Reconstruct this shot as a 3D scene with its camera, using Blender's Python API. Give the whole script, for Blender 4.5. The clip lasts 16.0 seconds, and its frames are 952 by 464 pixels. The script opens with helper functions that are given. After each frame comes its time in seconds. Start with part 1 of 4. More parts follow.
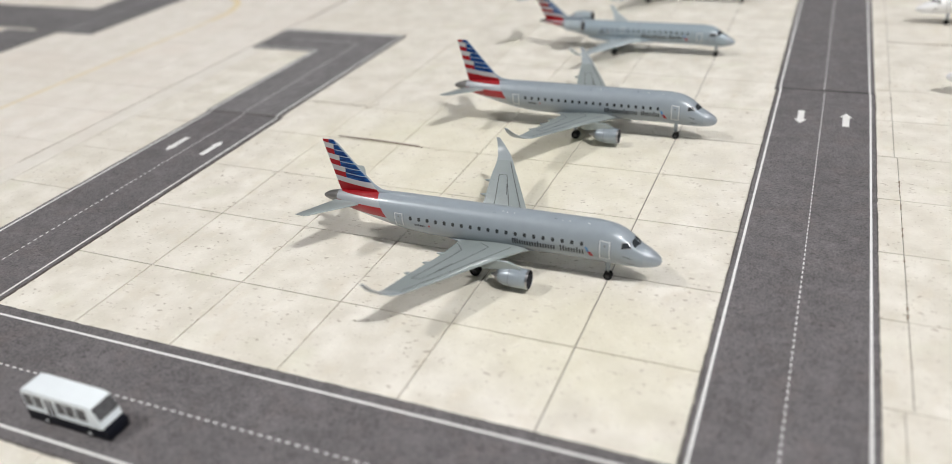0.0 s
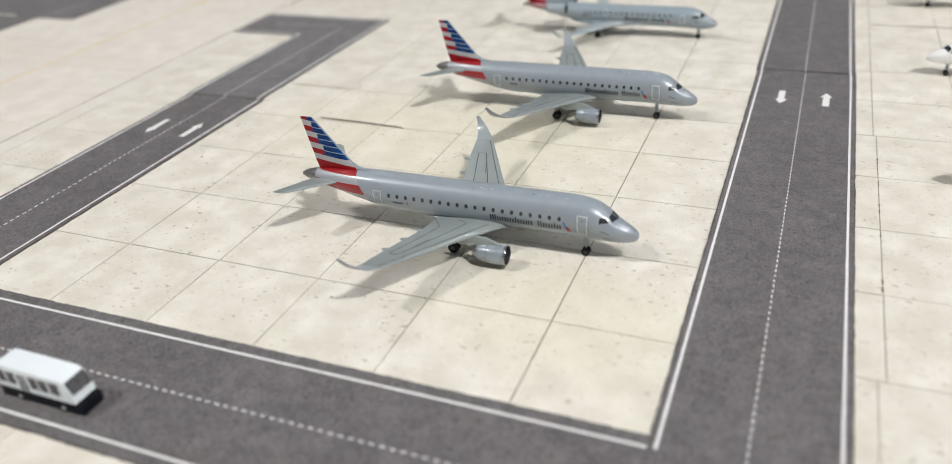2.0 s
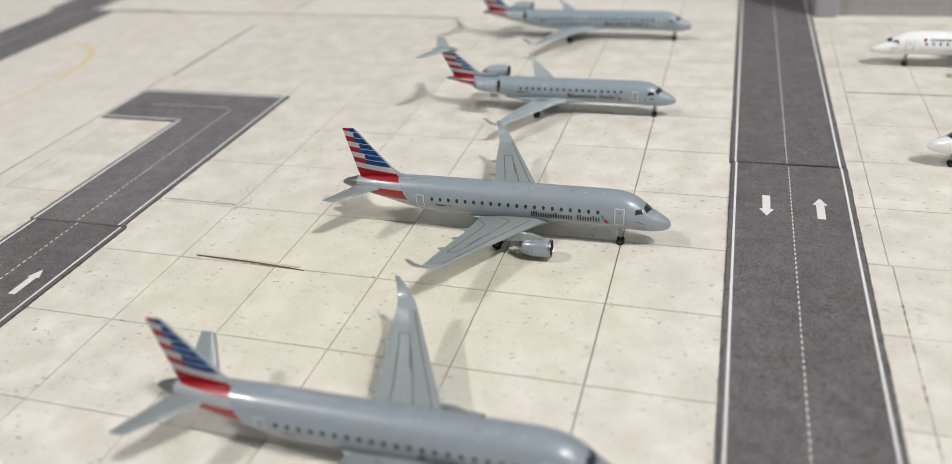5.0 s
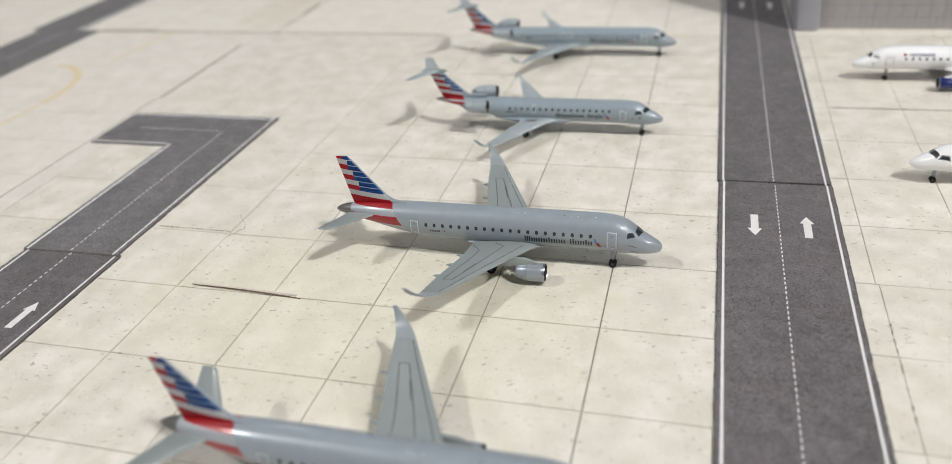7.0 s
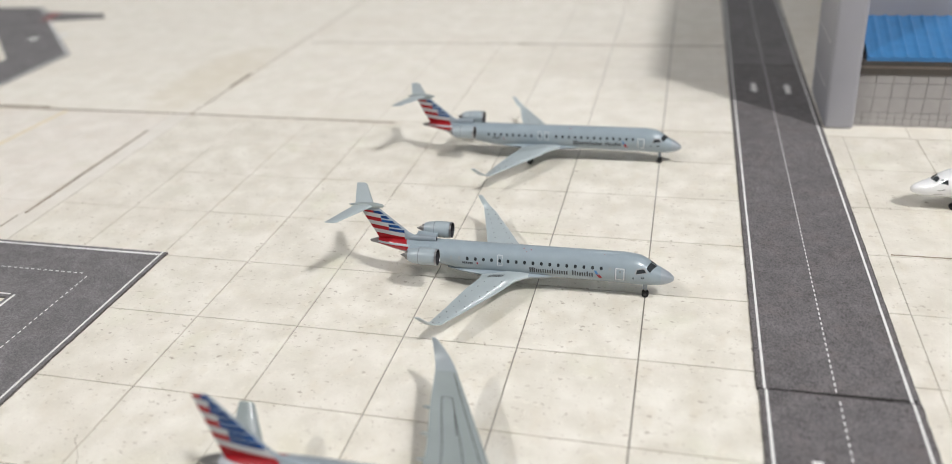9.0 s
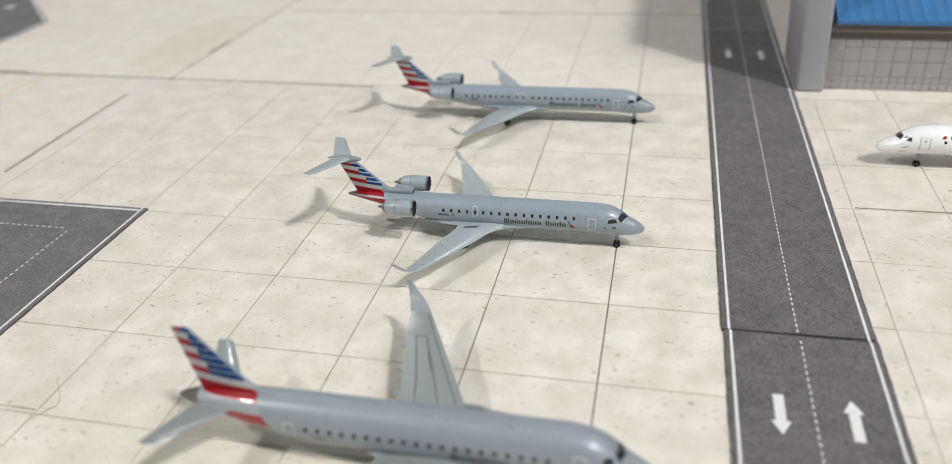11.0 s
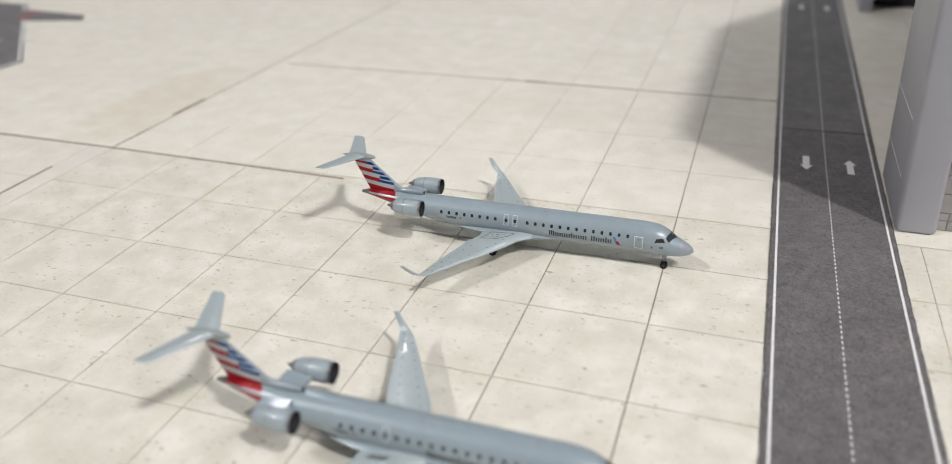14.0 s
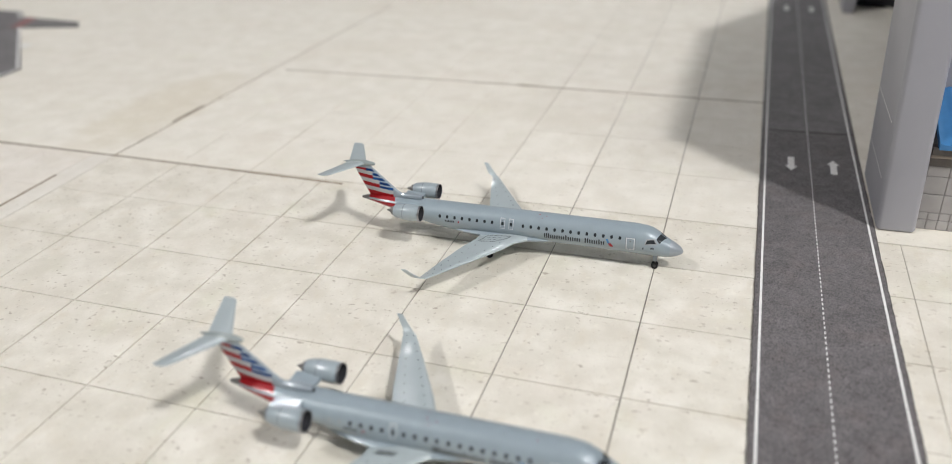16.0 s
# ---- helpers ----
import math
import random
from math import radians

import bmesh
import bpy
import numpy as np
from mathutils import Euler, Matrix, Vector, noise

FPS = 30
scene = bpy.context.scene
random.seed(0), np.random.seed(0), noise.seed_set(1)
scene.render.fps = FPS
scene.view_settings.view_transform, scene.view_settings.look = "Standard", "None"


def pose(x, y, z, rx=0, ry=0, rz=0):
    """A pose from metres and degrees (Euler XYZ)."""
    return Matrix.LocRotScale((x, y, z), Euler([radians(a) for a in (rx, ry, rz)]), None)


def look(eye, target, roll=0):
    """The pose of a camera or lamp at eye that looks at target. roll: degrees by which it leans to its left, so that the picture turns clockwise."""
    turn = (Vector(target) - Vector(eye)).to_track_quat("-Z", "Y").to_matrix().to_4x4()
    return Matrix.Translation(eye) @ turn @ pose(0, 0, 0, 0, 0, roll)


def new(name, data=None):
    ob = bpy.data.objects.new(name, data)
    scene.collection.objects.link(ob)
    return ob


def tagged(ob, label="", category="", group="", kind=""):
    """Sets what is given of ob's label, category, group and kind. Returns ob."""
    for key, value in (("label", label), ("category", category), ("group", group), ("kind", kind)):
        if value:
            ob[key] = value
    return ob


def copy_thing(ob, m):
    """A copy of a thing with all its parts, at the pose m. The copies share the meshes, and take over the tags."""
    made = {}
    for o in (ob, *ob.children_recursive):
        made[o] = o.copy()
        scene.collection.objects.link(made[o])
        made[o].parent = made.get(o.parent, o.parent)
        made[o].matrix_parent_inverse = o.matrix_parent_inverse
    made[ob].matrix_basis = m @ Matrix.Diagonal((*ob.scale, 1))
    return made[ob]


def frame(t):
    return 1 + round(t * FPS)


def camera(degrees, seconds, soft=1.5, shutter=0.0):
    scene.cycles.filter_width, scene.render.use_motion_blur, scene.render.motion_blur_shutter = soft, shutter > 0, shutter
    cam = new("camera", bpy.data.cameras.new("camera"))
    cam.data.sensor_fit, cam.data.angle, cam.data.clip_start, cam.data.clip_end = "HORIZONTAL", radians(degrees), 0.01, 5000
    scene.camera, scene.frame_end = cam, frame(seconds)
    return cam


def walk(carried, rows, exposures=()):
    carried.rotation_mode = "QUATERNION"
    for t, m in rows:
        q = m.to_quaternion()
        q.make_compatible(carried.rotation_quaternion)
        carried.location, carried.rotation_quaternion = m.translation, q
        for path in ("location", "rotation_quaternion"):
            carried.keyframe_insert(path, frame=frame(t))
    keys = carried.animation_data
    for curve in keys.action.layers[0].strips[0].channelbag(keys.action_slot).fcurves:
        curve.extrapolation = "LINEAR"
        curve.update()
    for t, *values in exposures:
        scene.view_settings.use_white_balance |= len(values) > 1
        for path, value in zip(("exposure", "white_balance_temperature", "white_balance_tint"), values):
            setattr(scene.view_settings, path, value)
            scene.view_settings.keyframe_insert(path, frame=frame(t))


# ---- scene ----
# Tabletop model airfield, true size: one printed apron slab is one inch square.
T = 0.0254
cam = camera(60.61, 16.0, soft=0.6, shutter=0.45)
# seconds, x, y, z, yaw, pitch, roll
PATH = [
    (0.0, 0.03504, -0.14280, 0.09522, 22.472, -29.702, 3.677),
    (0.5, 0.03643, -0.13973, 0.09318, 22.263, -29.728, 3.477),
    (1.0, 0.03492, -0.14340, 0.09368, 22.186, -29.753, 3.515),
    (1.5, 0.03693, -0.14136, 0.09097, 22.093, -29.989, 3.506),
    (2.0, 0.03798, -0.14326, 0.09190, 21.822, -30.238, 3.546),
    (2.3, 0.03531, -0.14927, 0.09357, 21.364, -30.482, 3.782),
    (2.5, 0.02975, -0.14866, 0.09365, 20.887, -30.912, 3.899),
    (2.7, 0.02290, -0.13821, 0.09776, 20.303, -31.038, 3.886),
    (3.0, 0.01984, -0.11286, 0.10669, 19.469, -30.961, 4.030),
    (3.2, 0.02058, -0.09623, 0.10678, 18.917, -31.101, 4.091),
    (3.5, 0.02001, -0.07962, 0.10173, 18.281, -31.086, 3.979),
    (4.0, 0.01962, -0.08131, 0.09851, 17.433, -30.866, 3.636),
    (6.5, 0.01781, -0.08905, 0.10276, 15.163, -30.109, 4.181),
    (7.0, 0.01742, -0.08579, 0.10443, 14.888, -30.212, 4.134),
    (7.5, 0.01811, -0.08528, 0.10432, 14.707, -30.108, 4.075),
    (8.0, 0.01405, -0.07791, 0.10500, 14.561, -29.525, 3.948),
    (8.1, 0.01076, -0.06896, 0.10664, 14.465, -29.200, 3.782),
    (8.3, 0.00501, -0.05387, 0.11291, 14.261, -28.927, 3.630),
    (8.5, 0.00307, -0.03658, 0.11224, 14.224, -28.767, 3.698),
    (8.7, 0.00308, -0.02371, 0.10723, 13.985, -28.525, 3.391),
    (9.0, 0.00483, -0.00943, 0.10553, 13.557, -28.856, 3.280),
    (9.5, 0.00266, -0.00942, 0.09930, 12.862, -29.506, 2.930),
    (10.0, 0.00436, -0.01115, 0.09822, 12.485, -30.098, 2.710),
    (12.5, 0.01194, -0.01984, 0.10617, 13.738, -29.641, 3.074),
    (12.8, 0.01248, -0.01306, 0.10621, 14.877, -29.299, 2.802),
    (13.0, 0.00968, 0.00513, 0.11050, 15.636, -29.366, 2.568),
    (13.3, 0.00808, 0.03378, 0.10653, 17.386, -28.641, 2.040),
    (13.5, 0.00700, 0.04451, 0.09976, 17.968, -28.364, 1.925),
    (13.7, 0.00770, 0.05412, 0.09870, 18.770, -28.394, 1.745),
    (14.0, 0.01411, 0.06127, 0.09612, 18.975, -28.083, 1.536),
    (14.5, 0.01622, 0.05933, 0.09526, 18.916, -28.299, 1.565),
    (15.0, 0.01304, 0.05402, 0.09753, 18.641, -28.586, 1.694),
    (15.5, 0.01367, 0.05428, 0.09763, 18.423, -28.473, 1.869),
    (16.0, 0.01447, 0.05570, 0.10065, 18.104, -28.285, 1.824),
]
walk(cam, [(t, pose(x, y, z, 90 + pitch, roll, yaw)) for t, x, y, z, yaw, pitch, roll in PATH],
     ((0.0, 0.02), (2.5, 0.0), (3.5, -0.11), (7.5, -0.09), (8.0, -0.08), (9.0, 0.05), (9.5, -0.02), (10.0, -0.06), (12.5, -0.03), (13.0, -0.06), (14.0, -0.03), (16.0, -0.02)))

# the lens of a phone held close: what is much nearer or farther than the middle aircraft goes soft
cam.data.dof.use_dof = True
cam.data.dof.focus_distance = 0.192
cam.data.dof.aperture_fstop = 11.5

# ---- light: ceiling panels of the room ----
world = bpy.data.worlds.new("room_air")
scene.world = world
world.use_nodes = True
world.node_tree.nodes["Background"].inputs[0].default_value = (1.0, 1.0, 1.0, 1)
world.node_tree.nodes["Background"].inputs[1].default_value = 0.006

LAMPS = (  # x, y in metres, size, watts
    (1.17, -0.77, 0.21, 45.0),
    (2.25, -0.90, 0.24, 12.5),
    (-1.43, -0.85, 0.22, 30.0),
)
for lx, ly, size, watts in LAMPS:
    lamp = bpy.data.lights.new("ceiling_downlight", "AREA")
    lamp.shape, lamp.size, lamp.energy, lamp.color = "DISK", size, watts, (1.0, 0.985, 0.965)
    ob = new("ceiling_downlight_lamp", lamp)
    ob.matrix_world = look((lx, ly, 1.95), (lx * 0.2, 0.85, 0.0))


# ---- materials ----
def nodes_of(name, rough=0.5, metal=0.0, coat=0.0):
    m = bpy.data.materials.new(name)
    m.use_nodes = True
    nt = m.node_tree
    b = nt.nodes["Principled BSDF"]
    b.inputs["Roughness"].default_value = rough
    b.inputs["Metallic"].default_value = metal
    b.inputs["Coat Weight"].default_value = coat
    b.inputs["Coat Roughness"].default_value = 0.07
    return m, nt, b


def nd(nt, kind, **values):
    n = nt.nodes.new(kind)
    for key, v in values.items():
        if key in ("operation", "blend_type", "data_type", "feature", "object"):
            if key == "operation":
                n.operation = v
            elif key == "blend_type":
                n.blend_type = v
            elif key == "data_type":
                n.data_type = v
            elif key == "feature":
                n.feature = v
        else:
            n.inputs[key.replace("_", " ")].default_value = v
    return n


def maths(nt, op, a, b=None, clamp=False):
    n = nt.nodes.new("ShaderNodeMath")
    n.operation, n.use_clamp = op, clamp
    for i, v in enumerate((a, b)):
        if v is None:
            continue
        if isinstance(v, (int, float)):
            n.inputs[i].default_value = v
        else:
            nt.links.new(v, n.inputs[i])
    return n.outputs[0]


def mix(nt, fac, a, b):
    n = nt.nodes.new("ShaderNodeMix")
    n.data_type = "RGBA"
    for i, v in ((0, fac), (6, a), (7, b)):
        if isinstance(v, (int, float)):
            n.inputs[i].default_value = v
        elif isinstance(v, tuple):
            n.inputs[i].default_value = (*v, 1)
        else:
            nt.links.new(v, n.inputs[i])
    return n.outputs[2]


def place_of(nt, kind="Position"):
    if kind == "Position":
        return nt.nodes.new("ShaderNodeNewGeometry").outputs["Position"]
    return nt.nodes.new("ShaderNodeTexCoord").outputs["Object"]


def noise_at(nt, where, scale, detail=3.0, stretch=None):
    if stretch:
        mp = nt.nodes.new("ShaderNodeMapping")
        mp.inputs["Scale"].default_value = stretch
        nt.links.new(where, mp.inputs["Vector"])
        where = mp.outputs[0]
    n = nd(nt, "ShaderNodeTexNoise", Scale=scale, Detail=detail)
    nt.links.new(where, n.inputs["Vector"])
    return n.outputs["Fac"]


def ramp(nt, fac, lo, hi):
    n = nd(nt, "ShaderNodeMapRange", From_Min=lo, From_Max=hi)
    nt.links.new(fac, n.inputs["Value"])
    return n.outputs["Result"]


def bump(nt, b, height, strength, distance):
    n = nd(nt, "ShaderNodeBump", Strength=strength, Distance=distance)
    nt.links.new(height, n.inputs["Height"])
    nt.links.new(n.outputs[0], b.inputs["Normal"])
    if b.inputs["Coat Weight"].default_value > 0.0:
        nt.links.new(n.outputs[0], b.inputs["Coat Normal"])


def concrete_print(name, tint, pits=1.0, clouds=1.0, blush=0.2):
    """Printed concrete: mottled cream card with darker pits, each slab a little different."""
    m, nt, b = nodes_of(name, 0.46)
    p = place_of(nt)
    cloud = ramp(nt, noise_at(nt, p, 120.0, 7.0), 0.36, 0.66)
    stain = ramp(nt, noise_at(nt, p, 210.0, 6.0, (1.0, 0.6, 1.0)), 0.54, 0.72)
    green = ramp(nt, noise_at(nt, p, 55.0, 2.0), 0.60, 0.78)
    fine = noise_at(nt, p, 1500.0, 3.0)
    rosy = ramp(nt, noise_at(nt, p, 38.0, 2.0), 0.52, 0.70)
    pit = ramp(nt, noise_at(nt, p, 640.0, 3.5, (0.8, 1.35, 1.0)), 0.622, 0.68)
    nick = ramp(nt, noise_at(nt, p, 1300.0, 2.0, (1.0, 0.7, 1.0)), 0.66, 0.72)
    pale = ramp(nt, noise_at(nt, p, 520.0, 3.0), 0.60, 0.70)
    few = ramp(nt, noise_at(nt, p, 90.0, 2.0), 0.36, 0.60)
    pit = maths(nt, "MULTIPLY", maths(nt, "MULTIPLY", pit, few), pits)
    sep = nt.nodes.new("ShaderNodeSeparateXYZ")
    nt.links.new(p, sep.inputs[0])
    sx = maths(nt, "DIVIDE", maths(nt, "ADD", sep.outputs[0], 7.60 * T), 0.75 * T)
    sy = maths(nt, "DIVIDE", maths(nt, "ADD", sep.outputs[1], -11.7 * T), 2.0 * T)
    ring = maths(nt, "ADD", maths(nt, "MULTIPLY", sx, sx), maths(nt, "MULTIPLY", sy, sy))
    ring = maths(nt, "ADD", ring, maths(nt, "MULTIPLY", noise_at(nt, p, 120.0, 4.0), 1.2))
    spill = maths(nt, "SUBTRACT", 1.0, ramp(nt, ring, 0.7, 1.7))
    algae = 0.0
    for cx, cy, wx, wy in ((0.10, -0.95, 1.25, 0.85), (-2.0, 2.0, 2.7, 1.7)):
        gx = maths(nt, "DIVIDE", maths(nt, "ADD", sep.outputs[0], -cx * T), wx * T)
        gy = maths(nt, "DIVIDE", maths(nt, "ADD", sep.outputs[1], -cy * T), wy * T)
        blot = maths(nt, "ADD", maths(nt, "MULTIPLY", gx, gx), maths(nt, "MULTIPLY", gy, gy))
        blot = maths(nt, "ADD", blot, maths(nt, "MULTIPLY", noise_at(nt, p, 90.0, 5.0), 1.6))
        algae = maths(nt, "MAXIMUM", algae, maths(nt, "SUBTRACT", 1.0, ramp(nt, blot, 0.9, 1.9)))
    patch_ = ramp(nt, noise_at(nt, p, 48.0, 5.0, (1.0, 1.3, 1.0)), 0.53, 0.62)
    wash = ramp(nt, noise_at(nt, p, 14.0, 3.0, (0.7, 1.5, 1.0)), 0.54, 0.70)
    each = nt.nodes.new("ShaderNodeObjectInfo").outputs["Random"]
    r, g, bl = tint
    pit = maths(nt, "MAXIMUM", pit, maths(nt, "MULTIPLY", nick, 0.5 * pits))
    d, u = 1 - 0.10 * clouds, 1 + 0.10 * clouds
    col = mix(nt, cloud, (r * d, g * (d - 0.012 * clouds), bl * (d - 0.045 * clouds)), (r * u, g * u, bl * (u + 0.008)))
    col = mix(nt, maths(nt, "MULTIPLY", stain, 0.45 * clouds), col, (r * 0.88, g * 0.83, bl * 0.74))
    col = mix(nt, maths(nt, "MULTIPLY", rosy, blush), col, (r * 0.97, g * 0.925, bl * 0.90))
    col = mix(nt, maths(nt, "MULTIPLY", green, 0.42 * clouds), col, (r * 0.90, g * 0.955, bl * 0.80))
    col = mix(nt, maths(nt, "MULTIPLY", each, 0.22), col, (r * 0.93, g * 0.91, bl * 0.90))
    col = mix(nt, maths(nt, "MULTIPLY", spill, 0.45), col, (r * 0.80, g * 0.74, bl * 0.62))
    col = mix(nt, maths(nt, "MULTIPLY", wash, 0.5 * (1.0 - 0.7 * clouds)), col, (r * 0.88, g * 0.84, bl * 0.79))
    col = mix(nt, maths(nt, "MULTIPLY", patch_, 0.15), col, (r * 0.86, g * 0.83, bl * 0.79))
    col = mix(nt, maths(nt, "MULTIPLY", algae, 0.42), col, (r * 0.975, g * 0.968, bl * 0.80))
    col = mix(nt, ramp(nt, fine, 0.2, 0.8), mix(nt, 0.05, col, (0, 0, 0)), col)
    col = mix(nt, maths(nt, "MULTIPLY", pale, 0.30 * pits), col, (min(1, r * 1.14), min(1, g * 1.14), min(1, bl * 1.13)))
    col = mix(nt, maths(nt, "MULTIPLY", pit, 0.62), col, (0.31, 0.245, 0.18))
    nt.links.new(col, b.inputs["Base Color"])
    bump(nt, b, maths(nt, "SUBTRACT", fine, pit), 0.6, 0.00011)
    return m


def asphalt_print(name, tone, flecks=1.0):
    m, nt, b = nodes_of(name, 0.58)
    p = place_of(nt)
    big = ramp(nt, noise_at(nt, p, 60.0, 5.0), 0.35, 0.7)
    grain = noise_at(nt, p, 3600.0, 3.0)
    warm = ramp(nt, noise_at(nt, p, 150.0, 4.0), 0.50, 0.68)
    wear = ramp(nt, noise_at(nt, p, 420.0, 6.0), 0.48, 0.72)
    speck = ramp(nt, noise_at(nt, p, 1400.0, 3.0), 0.60, 0.70)
    col = mix(nt, big, tuple(c * 0.82 for c in tone), tuple(c * 1.16 for c in tone))
    col = mix(nt, maths(nt, "MULTIPLY", warm, 0.45 * flecks), col, (tone[0] * 1.25, tone[1] * 1.10, tone[2] * 1.02))
    blotch = ramp(nt, noise_at(nt, p, 160.0, 5.0, (1.0, 1.4, 1.0)), 0.50, 0.66)
    col = mix(nt, maths(nt, "MULTIPLY", blotch, 0.45), col, tuple(c * 0.66 for c in tone))
    lighter = ramp(nt, noise_at(nt, p, 220.0, 5.0), 0.48, 0.66)
    col = mix(nt, maths(nt, "MULTIPLY", lighter, 0.60), col, tuple(c * 1.38 for c in tone))
    col = mix(nt, maths(nt, "MULTIPLY", wear, 0.30 + 0.25 * flecks), col, tuple(c * 0.56 for c in tone))
    col = mix(nt, ramp(nt, grain, 0.38, 0.64), mix(nt, 0.42, col, (0.02, 0.02, 0.02)), mix(nt, 0.15, col, (0.5, 0.48, 0.46)))
    col = mix(nt, maths(nt, "MULTIPLY", speck, 0.75 * flecks), col, (0.042, 0.036, 0.036))
    nt.links.new(col, b.inputs["Base Color"])
    bump(nt, b, grain, 0.8, 0.00009)
    return m


def plain(name, color, rough=0.45, metal=0.0, coat=0.0, vary=0.06, scale=300.0):
    m, nt, b = nodes_of(name, rough, metal, coat)
    n = noise_at(nt, place_of(nt, "Object"), scale, 4.0)
    col = mix(nt, ramp(nt, n, 0.3, 0.7), tuple(c * (1 - vary) for c in color), tuple(min(1, c * (1 + vary)) for c in color))
    nt.links.new(col, b.inputs["Base Color"])
    if coat > 0.2:
        bump(nt, b, noise_at(nt, place_of(nt, "Object"), 820.0, 3.0), 0.45, 0.00010)
    return m


SILVER = (0.285, 0.328, 0.368)
COOL = (0.285, 0.345, 0.388)
RED, BLUE, WHITE = (0.30, 0.007, 0.013), (0.005, 0.028, 0.12), (0.44, 0.44, 0.455)


def between(nt, v, lo, hi):
    return maths(nt, "MULTIPLY", maths(nt, "GREATER_THAN", v, lo), maths(nt, "LESS_THAN", v, hi))


def silver_body(name, tail, red_top, slant, bands_at, base=SILVER):
    """Silver-grey model paint with the two red bands round the tail; tail is x of the bands' front edge, in tiles."""
    m, nt, b = nodes_of(name, 0.36, 0.05, 0.45)
    sep = nt.nodes.new("ShaderNodeSeparateXYZ")
    o = place_of(nt, "Object")
    nt.links.new(o, sep.inputs[0])
    x = maths(nt, "DIVIDE", sep.outputs[0], T)
    z = maths(nt, "DIVIDE", sep.outputs[2], T)
    edge = maths(nt, "ADD", x, maths(nt, "MULTIPLY", maths(nt, "SUBTRACT", z, red_top), slant))
    aft = maths(nt, "LESS_THAN", edge, tail)
    bands = maths(nt, "ADD", between(nt, z, bands_at[0], 2.0), between(nt, z, bands_at[2], bands_at[1]))
    pale = maths(nt, "MULTIPLY", aft, maths(nt, "SUBTRACT", 1.0, bands))
    n = noise_at(nt, o, 420.0, 4.0)
    col = mix(nt, ramp(nt, n, 0.3, 0.7), tuple(c * 0.96 for c in base), tuple(c * 1.03 for c in base))
    col = mix(nt, maths(nt, "MULTIPLY", pale, 0.5), col, WHITE)
    col = mix(nt, maths(nt, "MULTIPLY", aft, bands), col, RED)
    nt.links.new(col, b.inputs["Base Color"])
    bump(nt, b, noise_at(nt, o, 560.0, 3.0), 0.22, 0.00007)
    return m


def striped_fin(name, x_low, z_low, x_high, z_high, pitch, z_top, edge, front, rule=0.86):
    """Tail paint: slim red and white bars behind, blue with white lines in front, solid red along the foot."""
    m, nt, b = nodes_of(name, 0.34, 0.0, 0.0)
    b.inputs["Specular IOR Level"].default_value = 0.18
    sep = nt.nodes.new("ShaderNodeSeparateXYZ")
    o = place_of(nt, "Object")
    nt.links.new(o, sep.inputs[0])
    x = maths(nt, "DIVIDE", sep.outputs[0], T)
    z = maths(nt, "DIVIDE", sep.outputs[2], T)
    lean = maths(nt, "MULTIPLY", maths(nt, "ADD", x, -x_low), 0.10)
    level = maths(nt, "DIVIDE", maths(nt, "SUBTRACT", maths(nt, "ADD", z, lean), z_low), pitch)
    step = maths(nt, "FLOOR", level)
    part_of = maths(nt, "FRACT", level)
    middle = maths(nt, "ADD", maths(nt, "MULTIPLY", step, pitch), z_low)
    slope = (x_high - x_low) / (z_high - z_low)
    split = maths(nt, "ADD", maths(nt, "MULTIPLY", maths(nt, "SUBTRACT", middle, z_low), slope), x_low)
    ahead = maths(nt, "GREATER_THAN", x, split)
    col_red = mix(nt, maths(nt, "GREATER_THAN", part_of, 0.5), RED, WHITE)
    half = maths(nt, "FRACT", maths(nt, "MULTIPLY", level, 2.0))
    streak = noise_at(nt, o, 1500.0, 2.0, (0.35, 1.0, 1.6))
    blues = mix(nt, ramp(nt, streak, 0.45, 0.62), BLUE, (0.010, 0.075, 0.26))
    col_blue = mix(nt, maths(nt, "GREATER_THAN", half, rule), blues, (0.30, 0.37, 0.45))
    col = mix(nt, ahead, col_red, col_blue)
    foot = maths(nt, "LESS_THAN", level, 0.0)
    col = mix(nt, foot, col, WHITE)
    col = mix(nt, maths(nt, "LESS_THAN", level, -0.5), col, RED)
    col = mix(nt, maths(nt, "GREATER_THAN", z, z_top), col, SILVER)
    rim = maths(nt, "MINIMUM", maths(nt, "SUBTRACT", edge[0], maths(nt, "MULTIPLY", maths(nt, "SUBTRACT", z, edge[1]), edge[2])), front)
    col = mix(nt, maths(nt, "GREATER_THAN", x, rim), col, SILVER)
    nt.links.new(col, b.inputs["Base Color"])
    return m


M_SLAB = concrete_print("printed_concrete", (0.774, 0.742, 0.668), blush=0.2)
M_SLAB_ROSY = concrete_print("printed_concrete_rosy", (0.805, 0.765, 0.700), 0.5, 0.6, 0.55)
M_MARGIN = concrete_print("printed_margin", (0.785, 0.753, 0.69), 0.3, 0.4, 0.3)
# far boards tinted lighter to make up for the lamps' falloff
M_SLAB_FAR = concrete_print("printed_concrete_far_lifted", (0.825, 0.792, 0.715), 0.5, 0.5)
M_GROOVE = plain("board_groove", (0.29, 0.265, 0.235), 0.8)
M_BOARD = plain("board_edge", (0.29, 0.235, 0.175), 0.8, vary=0.2)
M_ASPHALT = asphalt_print("printed_asphalt", (0.150, 0.139, 0.146))
# asphalt of the far cards, glare and haze mixed in as a paler tone
M_ASPHALT_FAR = asphalt_print("printed_asphalt_hazed", (0.185, 0.176, 0.184), 0.25)
